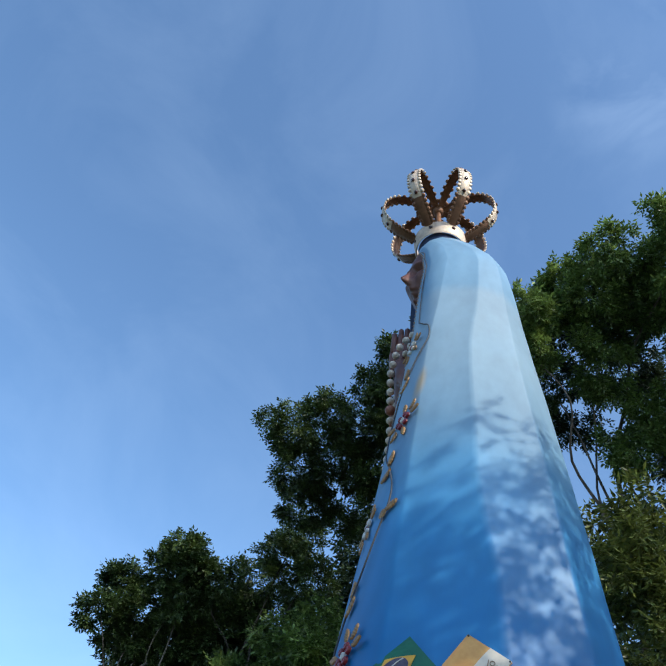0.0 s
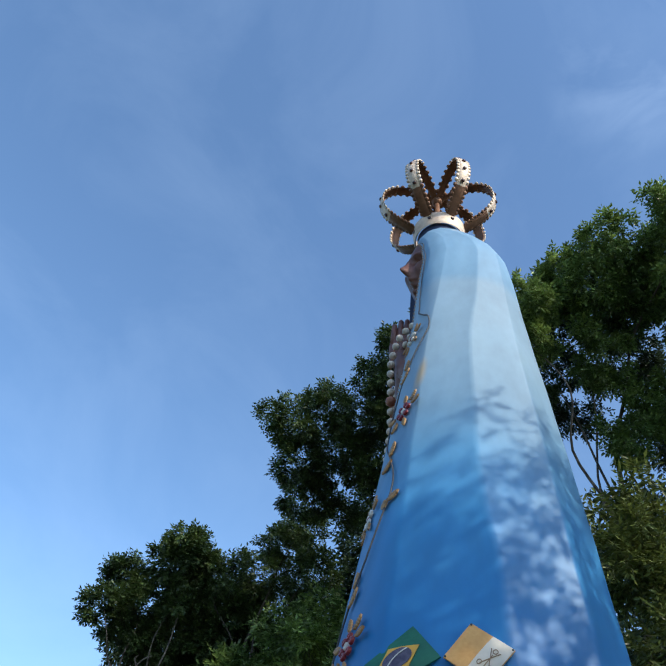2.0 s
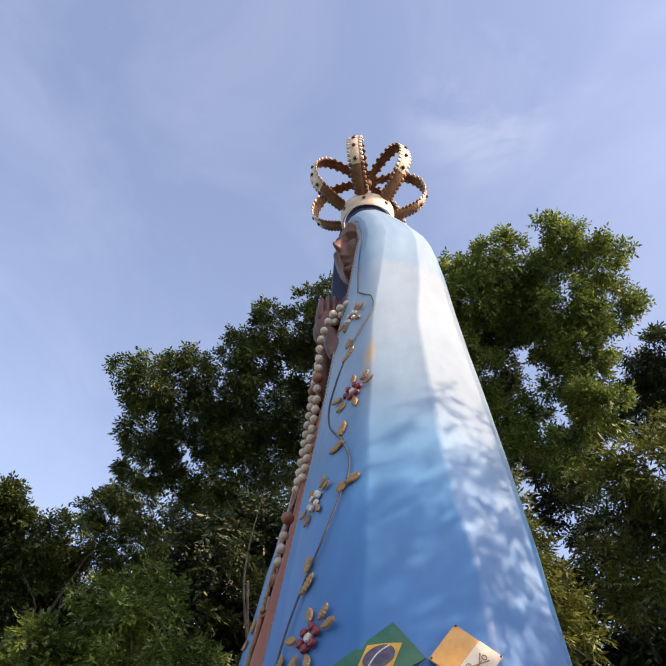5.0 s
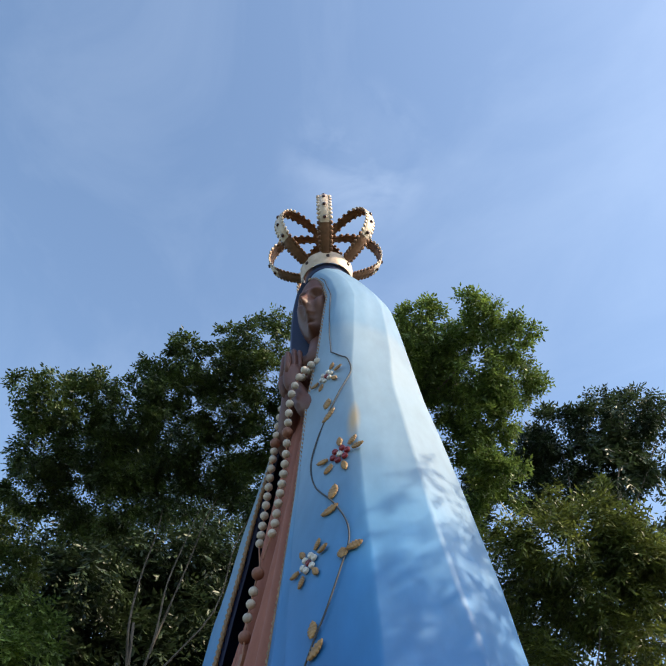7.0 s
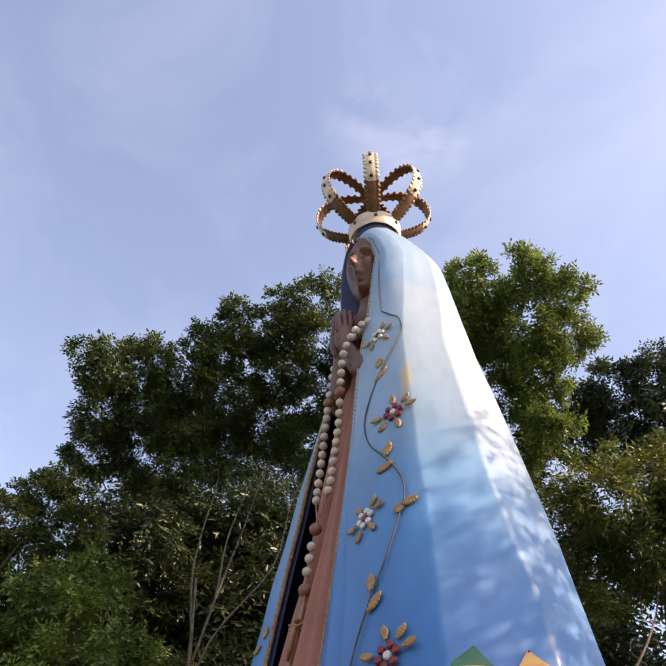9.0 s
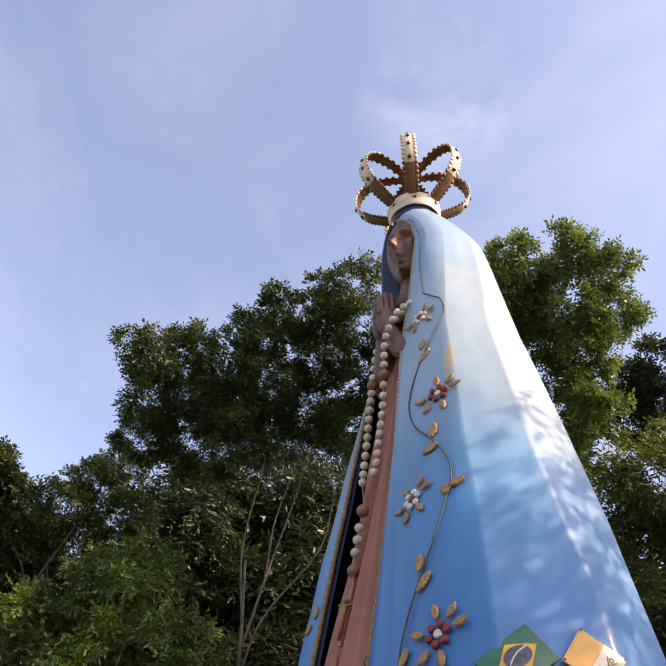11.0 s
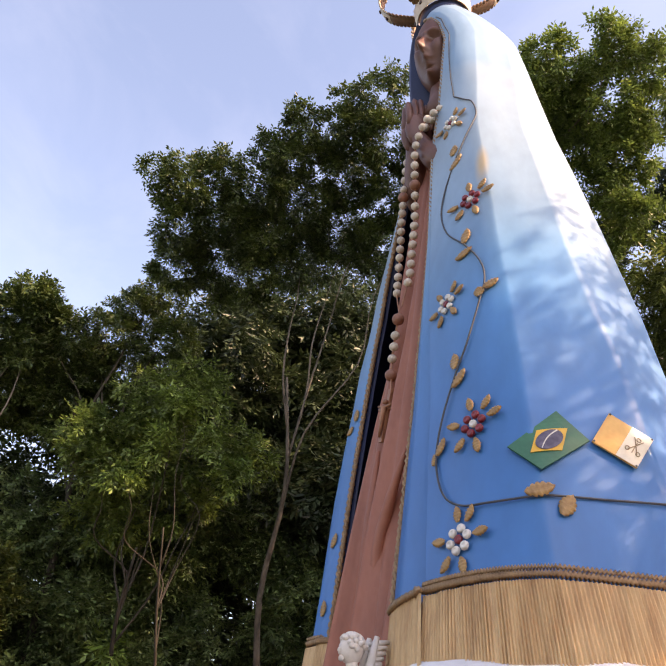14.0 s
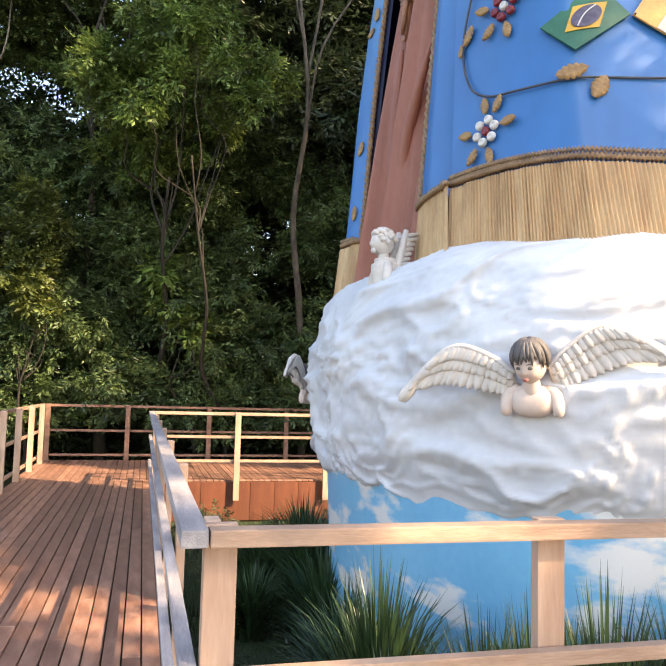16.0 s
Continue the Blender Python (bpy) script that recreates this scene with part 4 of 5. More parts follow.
C2 = [(4.6, 7.6, 13.6, 0.81), (5.7, 7.1, 13.2, 0.88), (6.4, 7.0, 13.9, 0.73), (4.5, 8.3, 12.7, 0.62), (6.3, 8.3, 13.0, 0.74), (5.0, 8.8, 11.9, 0.53), (6.6, 9.0, 11.7, 0.72), (7.5, 8.0, 9.9, 0.6), (7.7, 8.0, 8.8, 0.6), (7.4, 8.0, 10.7, 0.6), (8.2, 8.0, 9.6, 0.6), (7.8, 8.0, 11.4, 0.6)]
D = [(10.5, 5.5, 13.5, 0.79), (9.9, 6.0, 13.0, 0.73), (9.3, 6.5, 13.1, 0.68), (11.2, 5.7, 12.9, 0.90), (10.7, 6.6, 12.7, 0.90), (9.3, 7.5, 13.0, 0.59), (8.9, 8.5, 13.0, 0.71), (9.8, 7.2, 12.2, 0.87)]
E = [(8.4, 5.4, 9.7, 0.62), (7.6, 5.6, 9.1, 0.59), (8.9, 5.3, 9.3, 0.71), (7.6, 6.4, 9.0, 0.46), (8.5, 5.8, 8.6, 0.77), (9.2, 5.3, 9.0, 0.71), (8.2, 6.6, 8.5, 0.70), (9.2, 5.8, 8.1, 0.78), (7.0, 6.0, 9.0, 0.33), (7.7, 6.8, 7.8, 0.60), (5.1, 6.3, 8.0, 0.5), (5.6, 6.3, 7.5, 0.5), (5.2, 6.3, 7.0, 0.5), (5.7, 6.3, 6.7, 0.5), (5.2, 6.3, 6.1, 0.5), (4.9, 6.3, 7.2, 0.5)]
F = [(-0.1, 11.4, 7.9, 0.76), (0.6, 11.3, 8.2, 0.59), (1.1, 11.8, 7.1, 0.68), (-0.2, 12.5, 7.3, 0.79), (1.8, 11.6, 7.2, 0.59), (-0.9, 12.1, 6.6, 0.68), (-1.3, 12.0, 7.3, 0.60), (0.7, 12.8, 6.5, 0.79), (-0.4, 13.0, 6.1, 0.80)]
tree(A, (3.6, 15.8, GROUND), 0.095, LEAF_MID, "tall broad-crowned tree with fine dark green leaves", 1250, 11, 0.14, fork=(2.2, 10.6, 8.6), limbs=4)
tree(L, (-1.0, 16.0, GROUND), 0.105, LEAF_MID, "dark dense tree behind the walkway", 1050, 12, 0.2, bark=DARKBARK)
tree(B, (-3.4, 16.0, GROUND), 0.10, LEAF_MID, "tree overgrown with climbing vines", 1600, 13, 0.16, shape=0.5)
tree(C, (6.2, 10.4, GROUND), 0.10, LEAF_LEAN, "tall tree with sunlit green crown", 1350, 14, 0.2, fork=(5.6, 8.2, 10.8), limbs=3)
tree(C2, (5.4, 10.6, GROUND), 0.10, LEAF_DARK, "tall dark-leaved tree behind the statue", 1150, 15, 0.2, limbs=3)
tree(D, (10.5, 9.5, GROUND), 0.11, LEAF_DARK, "distant dark rounded tree", 1100, 16, 0.2)
tree(E, (8.6, 7.4, GROUND), 0.14, LEAF_LIGHT, "bushy tree with light yellow-green leaves", 900, 17, 0.15, shape=0.28, limbs=3)
tree(F, (0.4, 15.8, GROUND), 0.12, LEAF_LEAN, "leafy tree leaning over the back deck", 900, 18, 0.12, bark=DARKBARK)


def thicket(name, count, lo, hi, r, per, size, material, seed, label):
    rng = random.Random(seed)
    cl = [(rng.uniform(lo[0], hi[0]), rng.uniform(lo[1], hi[1]), rng.uniform(lo[2], hi[2]), rng.uniform(*r)) for _ in range(count)]
    o = leaf_cloud(name, cl, per, size, material, seed, None, 0.35, 0.36)
    return tagged(o, label, "shrubs", kind="stuff")


thicket("thicket", 150, (-7, 13.75, 0.7), (7.0, 14.7, 6.9), (0.4, 0.9), 400, 0.14, LEAF_NEAR, 31, "dense wall of leafy shrubs and climbers")
thicket("thicket", 70, (-12, 16.3, -0.6), (-0.5, 18.0, 4.8), (1.0, 1.5), 90, 0.26, LEAF_DARK, 37, "dark woodland undergrowth behind the walkway")
thicket("thicket", 44, (-4.6, 15.2, 3.2), (-1.4, 16.3, 7.4), (0.7, 1.1), 190, 0.17, LEAF_DARK, 38, "dark leafy shrubs under the trees")
thicket("thicket", 60, (9.8, 5.6, 1.5), (13.0, 7.4, 12.2), (0.6, 0.95), 200, 0.16, LEAF_DARK, 39, "dark woodland beyond the light-leaved tree")
thicket("thicket", 30, (1.0, 14.6, 12.7), (5.1, 15.8, 16.4), (0.5, 0.8), 260, 0.15, LEAF_DARK, 40, "dark leaves between the tall trunks")
thicket("thicket", 7, (-5.1, 15.8, 7.9), (-2.4, 16.6, 9.1), (0.5, 0.8), 240, 0.16, LEAF_DARK, 44, "dark leafy gap between two trees")
thicket("thicket", 110, (-0.5, 16.3, -0.6), (12, 18.0, 9.5), (1.0, 1.5), 60, 0.30, LEAF_DARK, 32, "dark woodland undergrowth")
thicket("thicket", 90, (0.6, 13.5, 6.5), (6.5, 16.5, 13.2), (0.8, 1.2), 170, 0.22, LEAF_DARK, 35, "dark woodland crowns behind the tall tree")
thicket("thicket", 80, (6, 8.5, -0.6), (14, 12, 10.0), (0.8, 1.3), 170, 0.22, LEAF_DARK, 33, "dark woodland beside the statue")
thicket("thicket", 40, (-13, 9, -0.6), (-7, 15, 5.0), (0.8, 1.4), 120, 0.24, LEAF_DARK, 34, "dark woodland beside the walkway")
thicket("thicket", 34, (-4, 14.6, 5.5), (1.5, 16.5, 10.2), (0.6, 1.0), 170, 0.2, LEAF_MID, 36, "dark woodland crowns behind the walkway")
H = [(-2.3, 13.4, 4.9, 0.4), (-2.5, 13.4, 4.2, 0.45), (-2.0, 13.4, 4.4, 0.35), (-2.1, 13.4, 3.6, 0.4), (-2.0, 13.4, 2.8, 0.28), (-2.4, 13.4, 3.1, 0.4), (-2.8, 13.4, 3.7, 0.45)]
tree(H, (-2.5, 14.4, GROUND), 0.12, LEAF_LIGHT, "tall shrub with yellow-green leaves by the walkway", 1000, 19, 0.06, bark=DARKBARK)
I = [(0.1, 13.5, 3.7, 0.22), (0.5, 13.5, 3.2, 0.26), (0.7, 13.5, 2.6, 0.2)]
tree(I, (0.9, 14.4, GROUND), 0.20, LEAF_BRIGHT, "young tree with large drooping green leaves", 420, 20, 0.06, 0.42, 0.45, bark=DARKBARK)
J = [(-0.4, 10.9, 6.2, 0.26), (0.9, 10.9, 7.2, 0.3), (1.5, 10.9, 6.5, 0.26), (0.3, 10.9, 7.7, 0.3), (0.1, 10.9, 6.8, 0.28)]
tree(J, (1.6, 14.6, GROUND), 0.13, LEAF_BRIGHT, "slim leaning tree with bright feathery leaves over the deck", 700, 23, 0.07, 0.36, bark=DARKBARK, limbs=5)
# the tree on the sunny side, whose shade falls on the lower mantle
G = []
grow = random.Random(8)
for row in range(6):
    for col in range(-1, 10):
        off = (col - 4) * 1.1 + grow.uniform(-0.5, 0.5)
        drop = 0.9 + row * 1.25 + grow.uniform(-0.5, 0.5)
        G.append((8.6 + 0.719 * off + grow.uniform(-0.5, 0.5), -4.0 + 0.695 * off + grow.uniform(-0.5, 0.5), 9.85 - drop, grow.uniform(0.4, 0.8)))
tree(G, (8.3, -5.6, GROUND), 0.13, LEAF_MID, "leafy tree on the sunny side of the deck", 850, 41, 0.22, stray=0)
# unseen nearer tree added for streaky mantle shade; slender rising twigs, sparser towards its top
K = []
for low, high, count, r0, r1, length in ((9.9, 10.25, 4, 0.03, 0.05, 4), (9.3, 9.9, 13, 0.035, 0.06, 6), (8.6, 9.3, 28, 0.04, 0.07, 8), (7.6, 8.6, 48, 0.05, 0.085, 8), (6.2, 7.6, 74, 0.06, 0.12, 8)):
    for _ in range(count):
        off, tall, rise, back = grow.uniform(-1.6, 2.6), grow.uniform(low, high), grow.uniform(0.15, 0.5), grow.uniform(-0.3, 0.3)
        for k in range(length):
            along = off + 0.10 * k
            K.append((6.42 + 0.719 * along + back, -1.65 + 0.695 * along, tall + 0.10 * k * rise, grow.uniform(r0, r1)))
tree(K, (8.2, -1.0, GROUND), 0.075, LEAF_MID, "unseen slender tree added to cast twig shade on the mantle", 900, 42, 0.14, stray=0, limbs=14, fork=(7.0, -1.3, 6.9))


# ---- ornaments on the mantle ----
def on_mantle(z, s, out):
    return mantle_frame(z, s, out).translation


def leaf_shape(bm, m, length, width, mi=0, high=0.014):
    """A thick pointed leaf with a raised rib, along y of the pose m."""
    rows = []
    for i in range(17):
        t = i / 16
        w = width * 0.5 * math.sin(math.pi * min(1, t * 0.92 + 0.06)) ** 0.8 * (1.0 if t < 0.97 else 0.2) * (1.06 if i % 3 else 0.84)
        vein = 0.0 if i % 3 else -0.35 * high
        rows.append([m @ Vector((x * w, length * (t + 0.05 * abs(x) * (1 - t)), h)) for x, h in ((-1, -0.004), (-0.95, high * 0.55 + vein), (-0.35, high + vein), (0, high * 0.6), (0.35, high + vein), (0.95, high * 0.55 + vein), (1, -0.004))])
    grid_surface(bm, [r[::-1] for r in rows], mi)


def stud_shape(bm, m, r):
    prof = [(1.0, -0.004), (1.0, 0.010), (0.8, 0.019), (0.45, 0.021), (0.35, 0.017), (0.0, 0.018)]
    grid_surface(bm, [[m @ Vector((r * k * math.cos(2 * math.pi * i / 14), r * k * math.sin(2 * math.pi * i / 14), h)) for i in range(14)] for k, h in prof], 0, True)


def flower(z, s, size, petal, centre, leaves, label):
    m = mantle_frame(z, s, 0.012)
    top = empty("flower_ornament")
    top.matrix_world = m
    for k in range(7):
        bm = bmesh.new()
        a = math.radians(60 * k + 12)
        at = Matrix.Translation((0.074 * size * math.sin(a), 0.074 * size * math.cos(a), 0)) if k < 6 else Matrix()
        stud_shape(bm, at, 0.031 * size)
        part("petal" if k < 6 else "centre", bm, petal if k < 6 else centre, top, True)
    for a in leaves:
        bm = bmesh.new()
        leaf_shape(bm, pose(0, 0, 0, 0, 0, -a) @ Matrix.Translation((0, 0.118 * size, 0)), 0.125 * size, 0.062 * size)
        part("leaf", bm, GOLD, top, True)
    return tagged(top, label, "ornament", group="flower ornaments")


RED_L, WHITE_L = "maroon flower ornament with white centre and gold leaves", "white flower ornament with maroon centre and gold leaves"
flower(7.47, -0.892, 0.85, PEARL, MAROON, (20, 70, 130, 200, 250), WHITE_L)
flower(6.14, -0.821, 0.98, MAROON, PEARL, (-8, 38, 76, 160, 215, 262), RED_L)
flower(5.03, -0.934, 0.88, PEARL, MAROON, (25, 65, 140, 200, 255, 320), WHITE_L)
flower(3.79, -0.873, 0.94, MAROON, PEARL, (-14, 32, 72, 168, 218, 280), RED_L)
flower(3.00, -0.918, 0.95, PEARL, MAROON, (-10, 25, 82, 165, 215, 275), WHITE_L)


def leaf_ornament(z, s, turn, length, width):
    bm = bmesh.new()
    leaf_shape(bm, pose(0, 0, 0, 0, 0, -turn) @ Matrix.Translation((0, -length / 2, 0)), length, width)
    o = obj("leaf_ornament", bm, GOLD, smooth=True)
    o.matrix_world = mantle_frame(z, s, 0.012)
    return tagged(o, "small gold leaf ornament fixed to the blue mantle", "ornament", group="leaf ornaments")


for z, s, turn, ln, wd in ((6.98, -0.876, 10, 0.15, 0.09), (6.78, -0.869, 40, 0.20, 0.075), (5.69, -0.85, 10, 0.17, 0.095), (5.49, -0.861, 70, 0.18, 0.08),
                           (4.98, -0.827, -10, 0.10, 0.09), (5.03, -0.79, 65, 0.14, 0.075), (4.39, -0.918, -5, 0.15, 0.085), (4.22, -0.909, 40, 0.17, 0.08),
                           (3.71, -0.961, 30, 0.14, 0.07), (3.63, -0.979, 5, 0.09, 0.05), (3.25, -0.747, 75, 0.19, 0.095), (3.16, -0.711, 30, 0.17, 0.10),
                           (4.9, 0.985, 0, 0.14, 0.08), (3.6, 0.985, 20, 0.14, 0.08), (3.0, 0.985, 0, 0.14, 0.08), (4.75, 0.97, 60, 0.12, 0.07)):
    leaf_ornament(z, s, turn, ln, wd)

VINE_A = [(9.6, -0.98), (8.99, -0.957), (8.4, -0.93), (7.9, -0.888)]
VINE_B = [(7.9, -0.888), (7.76, -0.82), (7.66, -0.771), (7.41, -0.752), (7.1, -0.814), (6.81, -0.871), (6.48, -0.925), (6.19, -0.946), (5.87, -0.92), (5.56, -0.848), (5.31, -0.809), (5.1, -0.805), (4.88, -0.83), (4.51, -0.879), (4.25, -0.921), (3.95, -0.956),
          (3.7, -0.973), (3.48, -0.969), (3.31, -0.948), (3.22, -0.909), (3.2, -0.856), (3.2, -0.791), (3.22, -0.716), (3.23, -0.648), (3.24, -0.60), (3.25, -0.5), (3.2, -0.42)]
for path, girth in ((VINE_A, 0.006), (VINE_B, 0.0075)):
    bm = bmesh.new()
    line = spline([(z, s, 0) for z, s in path], 6)
    tube(bm, [on_mantle(q.x, q.y, 0.012) for q in line], girth, 7)
    tagged(obj("vine_ornament", bm, VINE, smooth=True), "thin dark iron vine winding over the mantle", "ornament")


def plaque(name, corners):
    """A thin plate slightly bowed, fixed to the mantle; corners (z, s): start, along u, opposite, along v."""
    top = empty(name)
    pa, pb, pc, pd = (mantle_point(*q) for q in corners)
    off = (pc - pa).cross(pd - pb).normalized()
    if off.y > 0:
        off = -off

    def at(u, v, out):
        p = (1 - u) * (1 - v) * pa + u * (1 - v) * pb + u * v * pc + (1 - u) * v * pd
        return p + off * (out + 0.05 * u * (1 - u) * v * (1 - v) * 4)

    def sheet(pname, outline, out, material, thick=0.012, under=None):
        """outline(i, j) gives u, v over a 9 x 9 grid."""
        bm = bmesh.new()
        n = 9
        f = [[at(*outline(i / (n - 1), j / (n - 1)), out + thick) for i in range(n)] for j in range(n)]
        g = [[at(*outline(i / (n - 1), j / (n - 1)), out) for i in range(n)] for j in range(n)]
        vf, vg = grid_surface(bm, f, 0), grid_surface(bm, [r[::-1] for r in g], 0)
        ring = [(0, i) for i in range(n)] + [(j, n - 1) for j in range(1, n)] + [(n - 1, i) for i in range(n - 2, -1, -1)] + [(j, 0) for j in range(n - 2, 0, -1)]
        for (j0, i0), (j1, i1) in zip(ring, ring[1:] + ring[:1]):
            bm.faces.new((vf[j0][i0], vg[j0][n - 1 - i0], vg[j1][n - 1 - i1], vf[j1][i1]))
        bmesh.ops.recalc_face_normals(bm, faces=bm.faces)
        return part(pname, bm, material, under or top)

    return top, at, sheet


# green plaque with yellow rhombus and dark disc
top, at, sheet = plaque("flag_plaque", [(3.55, -0.802), (3.825, -0.699), (3.625, -0.655), (3.375, -0.74)])
panel = sheet("panel", lambda u, v: (u, v), 0.02, GREEN)
def rhomb(u, v):
    x, y = u - 0.5, v - 0.5
    return 0.5 + (x - y) * 0.76, 0.5 + (x + y) * 0.76
sheet("rhombus", lambda u, v: tuple(0.5 + 0.5 * k for k in ((rhomb(u, v)[0] - 0.5) * 1.0, (rhomb(u, v)[1] - 0.5) * 1.0)), 0.034, YELLOW, 0.004, panel)
def disc(u, v):
    x, y = 2 * u - 1, 2 * v - 1
    return 0.5 + 0.235 * x * math.sqrt(1 - y * y / 2), 0.5 + 0.235 * y * math.sqrt(1 - x * x / 2)
sheet("disc", disc, 0.040, DISC, 0.003, panel)
sheet("band", lambda u, v: (0.29 + 0.42 * u, 0.57 - 0.16 * u - 0.12 * math.sin(math.pi * u) * 0.5 + 0.028 * v), 0.046, PEARL, 0.002, panel)
tagged(top, "green flag plaque with yellow rhombus and dark blue disc", "plaque", group="flag plaques")

# half amber, half cream plaque with a crossed emblem
top, at, sheet = plaque("flag_plaque", [(3.625, -0.653), (3.86, -0.611), (3.695, -0.547), (3.465, -0.594)])
panel = sheet("panel", lambda u, v: (u, v), 0.02, AMBER)
sheet("cream_half", lambda u, v: (0.003 + 0.994 * u, 0.52 + 0.477 * v), 0.034, WHITE, 0.003, panel)
bm = bmesh.new()
for p, q in (((0.30, 0.66), (0.72, 0.86)), ((0.30, 0.86), (0.72, 0.66)), ((0.28, 0.76), (0.60, 0.76))):
    tube(bm, [at(p[0] + (q[0] - p[0]) * k / 4, p[1] + (q[1] - p[1]) * k / 4, 0.04) for k in range(5)], 0.003, 6)
for u, v in ((0.32, 0.64), (0.32, 0.88), (0.70, 0.76)):
    ring = [at(u + 0.055 * math.cos(k * 0.7), v + 0.045 * math.sin(k * 0.7), 0.04) for k in range(10)]
    tube(bm, ring, 0.0028, 5)
part("emblem", bm, LINE, panel)
for u, v in ((0.03, 0.03), (0.97, 0.03), (0.97, 0.97), (0.03, 0.97)):
    bm = bmesh.new()
    bmesh.ops.create_icosphere(bm, subdivisions=1, radius=0.008, matrix=Matrix.Translation(at(u, v, 0.036)))
    part("screw", bm, VINE, panel)
tagged(top, "amber and cream flag plaque with a small emblem", "plaque", group="flag plaques")


# ---- rosary ----
def build_rosary():
    top = empty("rosary", (1.8, 3.2, 7.3))
    off = Vector(top.location)
    bm = bmesh.new()
    bmesh.ops.create_uvsphere(bm, u_segments=14, v_segments=10, radius=0.043)
    first = part("bead", bm, BEAD, top, True)
    bm = bmesh.new()
    bmesh.ops.create_uvsphere(bm, u_segments=14, v_segments=10, radius=0.058)
    brown = part("large_bead", bm, BROWNBEAD, top, True)
    one = [(2.10, 2.98, 7.99), (2.00, 2.97, 7.88), (1.89, 3.01, 7.72), (1.83, 3.12, 7.46), (1.85, 3.20, 7.21), (1.90, 3.28, 6.644), (1.90, 3.338, 6.145), (1.895, 3.36, 5.93), (1.85, 3.42, 5.60)]
    two = [(2.07, 3.06, 7.95), (1.98, 3.16, 7.86), (1.92, 3.34, 7.78), (1.90, 3.49, 7.70), (1.90, 3.60, 7.53), (1.90, 3.651, 6.937), (1.90, 3.671, 6.378), (1.89, 3.675, 5.93), (1.84, 3.46, 5.56)]
    tail = [(1.83, 3.42, 5.55), (1.82, 3.423, 5.446), (1.82, 3.483, 5.302), (1.82, 3.507, 5.193), (1.82, 3.54, 5.082), (1.82, 3.542, 4.909), (1.80, 3.48, 4.73)]
    def put(p, big):
        src = brown if big else first
        m = Matrix.Translation(Vector(p) - off)
        if src.matrix_basis.translation.length == 0 and not src.get("placed"):
            src.matrix_basis = m
            src["placed"] = 1
        else:
            share(src.name.split(".")[0], src, m, top)
    for path, stop in ((one, 5.85), (two, 5.88)):
        line, gone = spline(path, 24), 0.0
        put(line[0], False)
        n = 1
        for a, b in zip(line, line[1:]):
            gone += (b - a).length
            if gone >= 0.104 and b.z > stop:
                gone = 0
                n += 1
                put(b, n in (11,))
        bm = bmesh.new()
        tube(bm, [p - off for p in line[::3]], 0.008, 6)
        part("chain", bm, CROSS, top)
    for i, p in enumerate(tail[1:6]):
        put(p, i in (0, 4))
    bm = bmesh.new()
    tube(bm, [Vector(p) - off for p in tail], 0.008, 6)
    part("chain", bm, CROSS, top)
    for o in (first, brown):
        del o["placed"]
    # cross with a plain figure in relief
    bm = bmesh.new()
    box(bm, (-0.026, -0.014, -0.24), (0.026, 0.014, 0.24), 0.006)
    box(bm, (-0.15, -0.013, 0.05), (-0.0262, 0.013, 0.10), 0.006)
    box(bm, (0.0262, -0.013, 0.05), (0.15, 0.013, 0.10), 0.006)
    cross = part("cross", bm, CROSS, top)
    m = Matrix.Translation(Vector((1.775, 3.50, 4.475)) - off) @ pose(0, 0, 0, 0, 0, -80) @ pose(0, 0, 0, 0, 16, 0)
    cross.matrix_basis = m
    bm = bmesh.new()
    tube(bm, [(0, -0.03, -0.2), (0.008, -0.035, -0.1), (-0.004, -0.036, 0.0), (0, -0.034, 0.07)], [0.012, 0.02, 0.024, 0.03], 8)
    tube(bm, [(-0.13, -0.026, 0.09), (0, -0.034, 0.065), (0.13, -0.026, 0.09)], [0.009, 0.014, 0.009], 7)
    bmesh.ops.create_icosphere(bm, subdivisions=2, radius=0.026, matrix=Matrix.Translation((0.004, -0.036, 0.115)))
    part("relief", bm, CROSS, cross, True)
    return tagged(top, "huge ivory-coloured bead rosary with brown crucifix over the hands", "rosary")


build_rosary()


# ---- plaster cherubs ----
def lump(bm, c, r, mi, seg=16, f=None):
    rows = []
    for i in range(seg + 1):
        a = math.pi * i / seg
        row = []
        for k in range(seg * 2):
            t = math.pi * k / seg
            d = Vector((math.sin(a) * math.cos(t), math.sin(a) * math.sin(t), -math.cos(a)))
            row.append(Vector(c) + Vector((d.x * r[0], d.y * r[1], d.z * r[2])) * (f(d) if f else 1))
        rows.append(row)
    grid_surface(bm, rows, mi, True)


def feather(bm, a, b, w, y, mi, thick=0.012):
    a, b = Vector((a[0], y, a[1])), Vector((b[0], y + 0.006, b[1]))
    d = b - a
    n = Vector((-d.z, 0, d.x)).normalized()
    rows = []
    for t, k in ((0, 0.55), (0.2, 0.85), (0.5, 1.0), (0.75, 0.98), (0.9, 0.75), (1.0, 0.15)):
        p = a + d * t
        rows.append([p - n * w * k * 0.5 + Vector((0, thick, 0)), p - n * w * k * 0.42 - Vector((0, thick * 0.5, 0)), p - Vector((0, thick * 1.1, 0)), p + n * w * k * 0.42 - Vector((0, thick * 0.5, 0)), p + n * w * k * 0.5 + Vector((0, thick, 0))])
    grid_surface(bm, rows, mi)


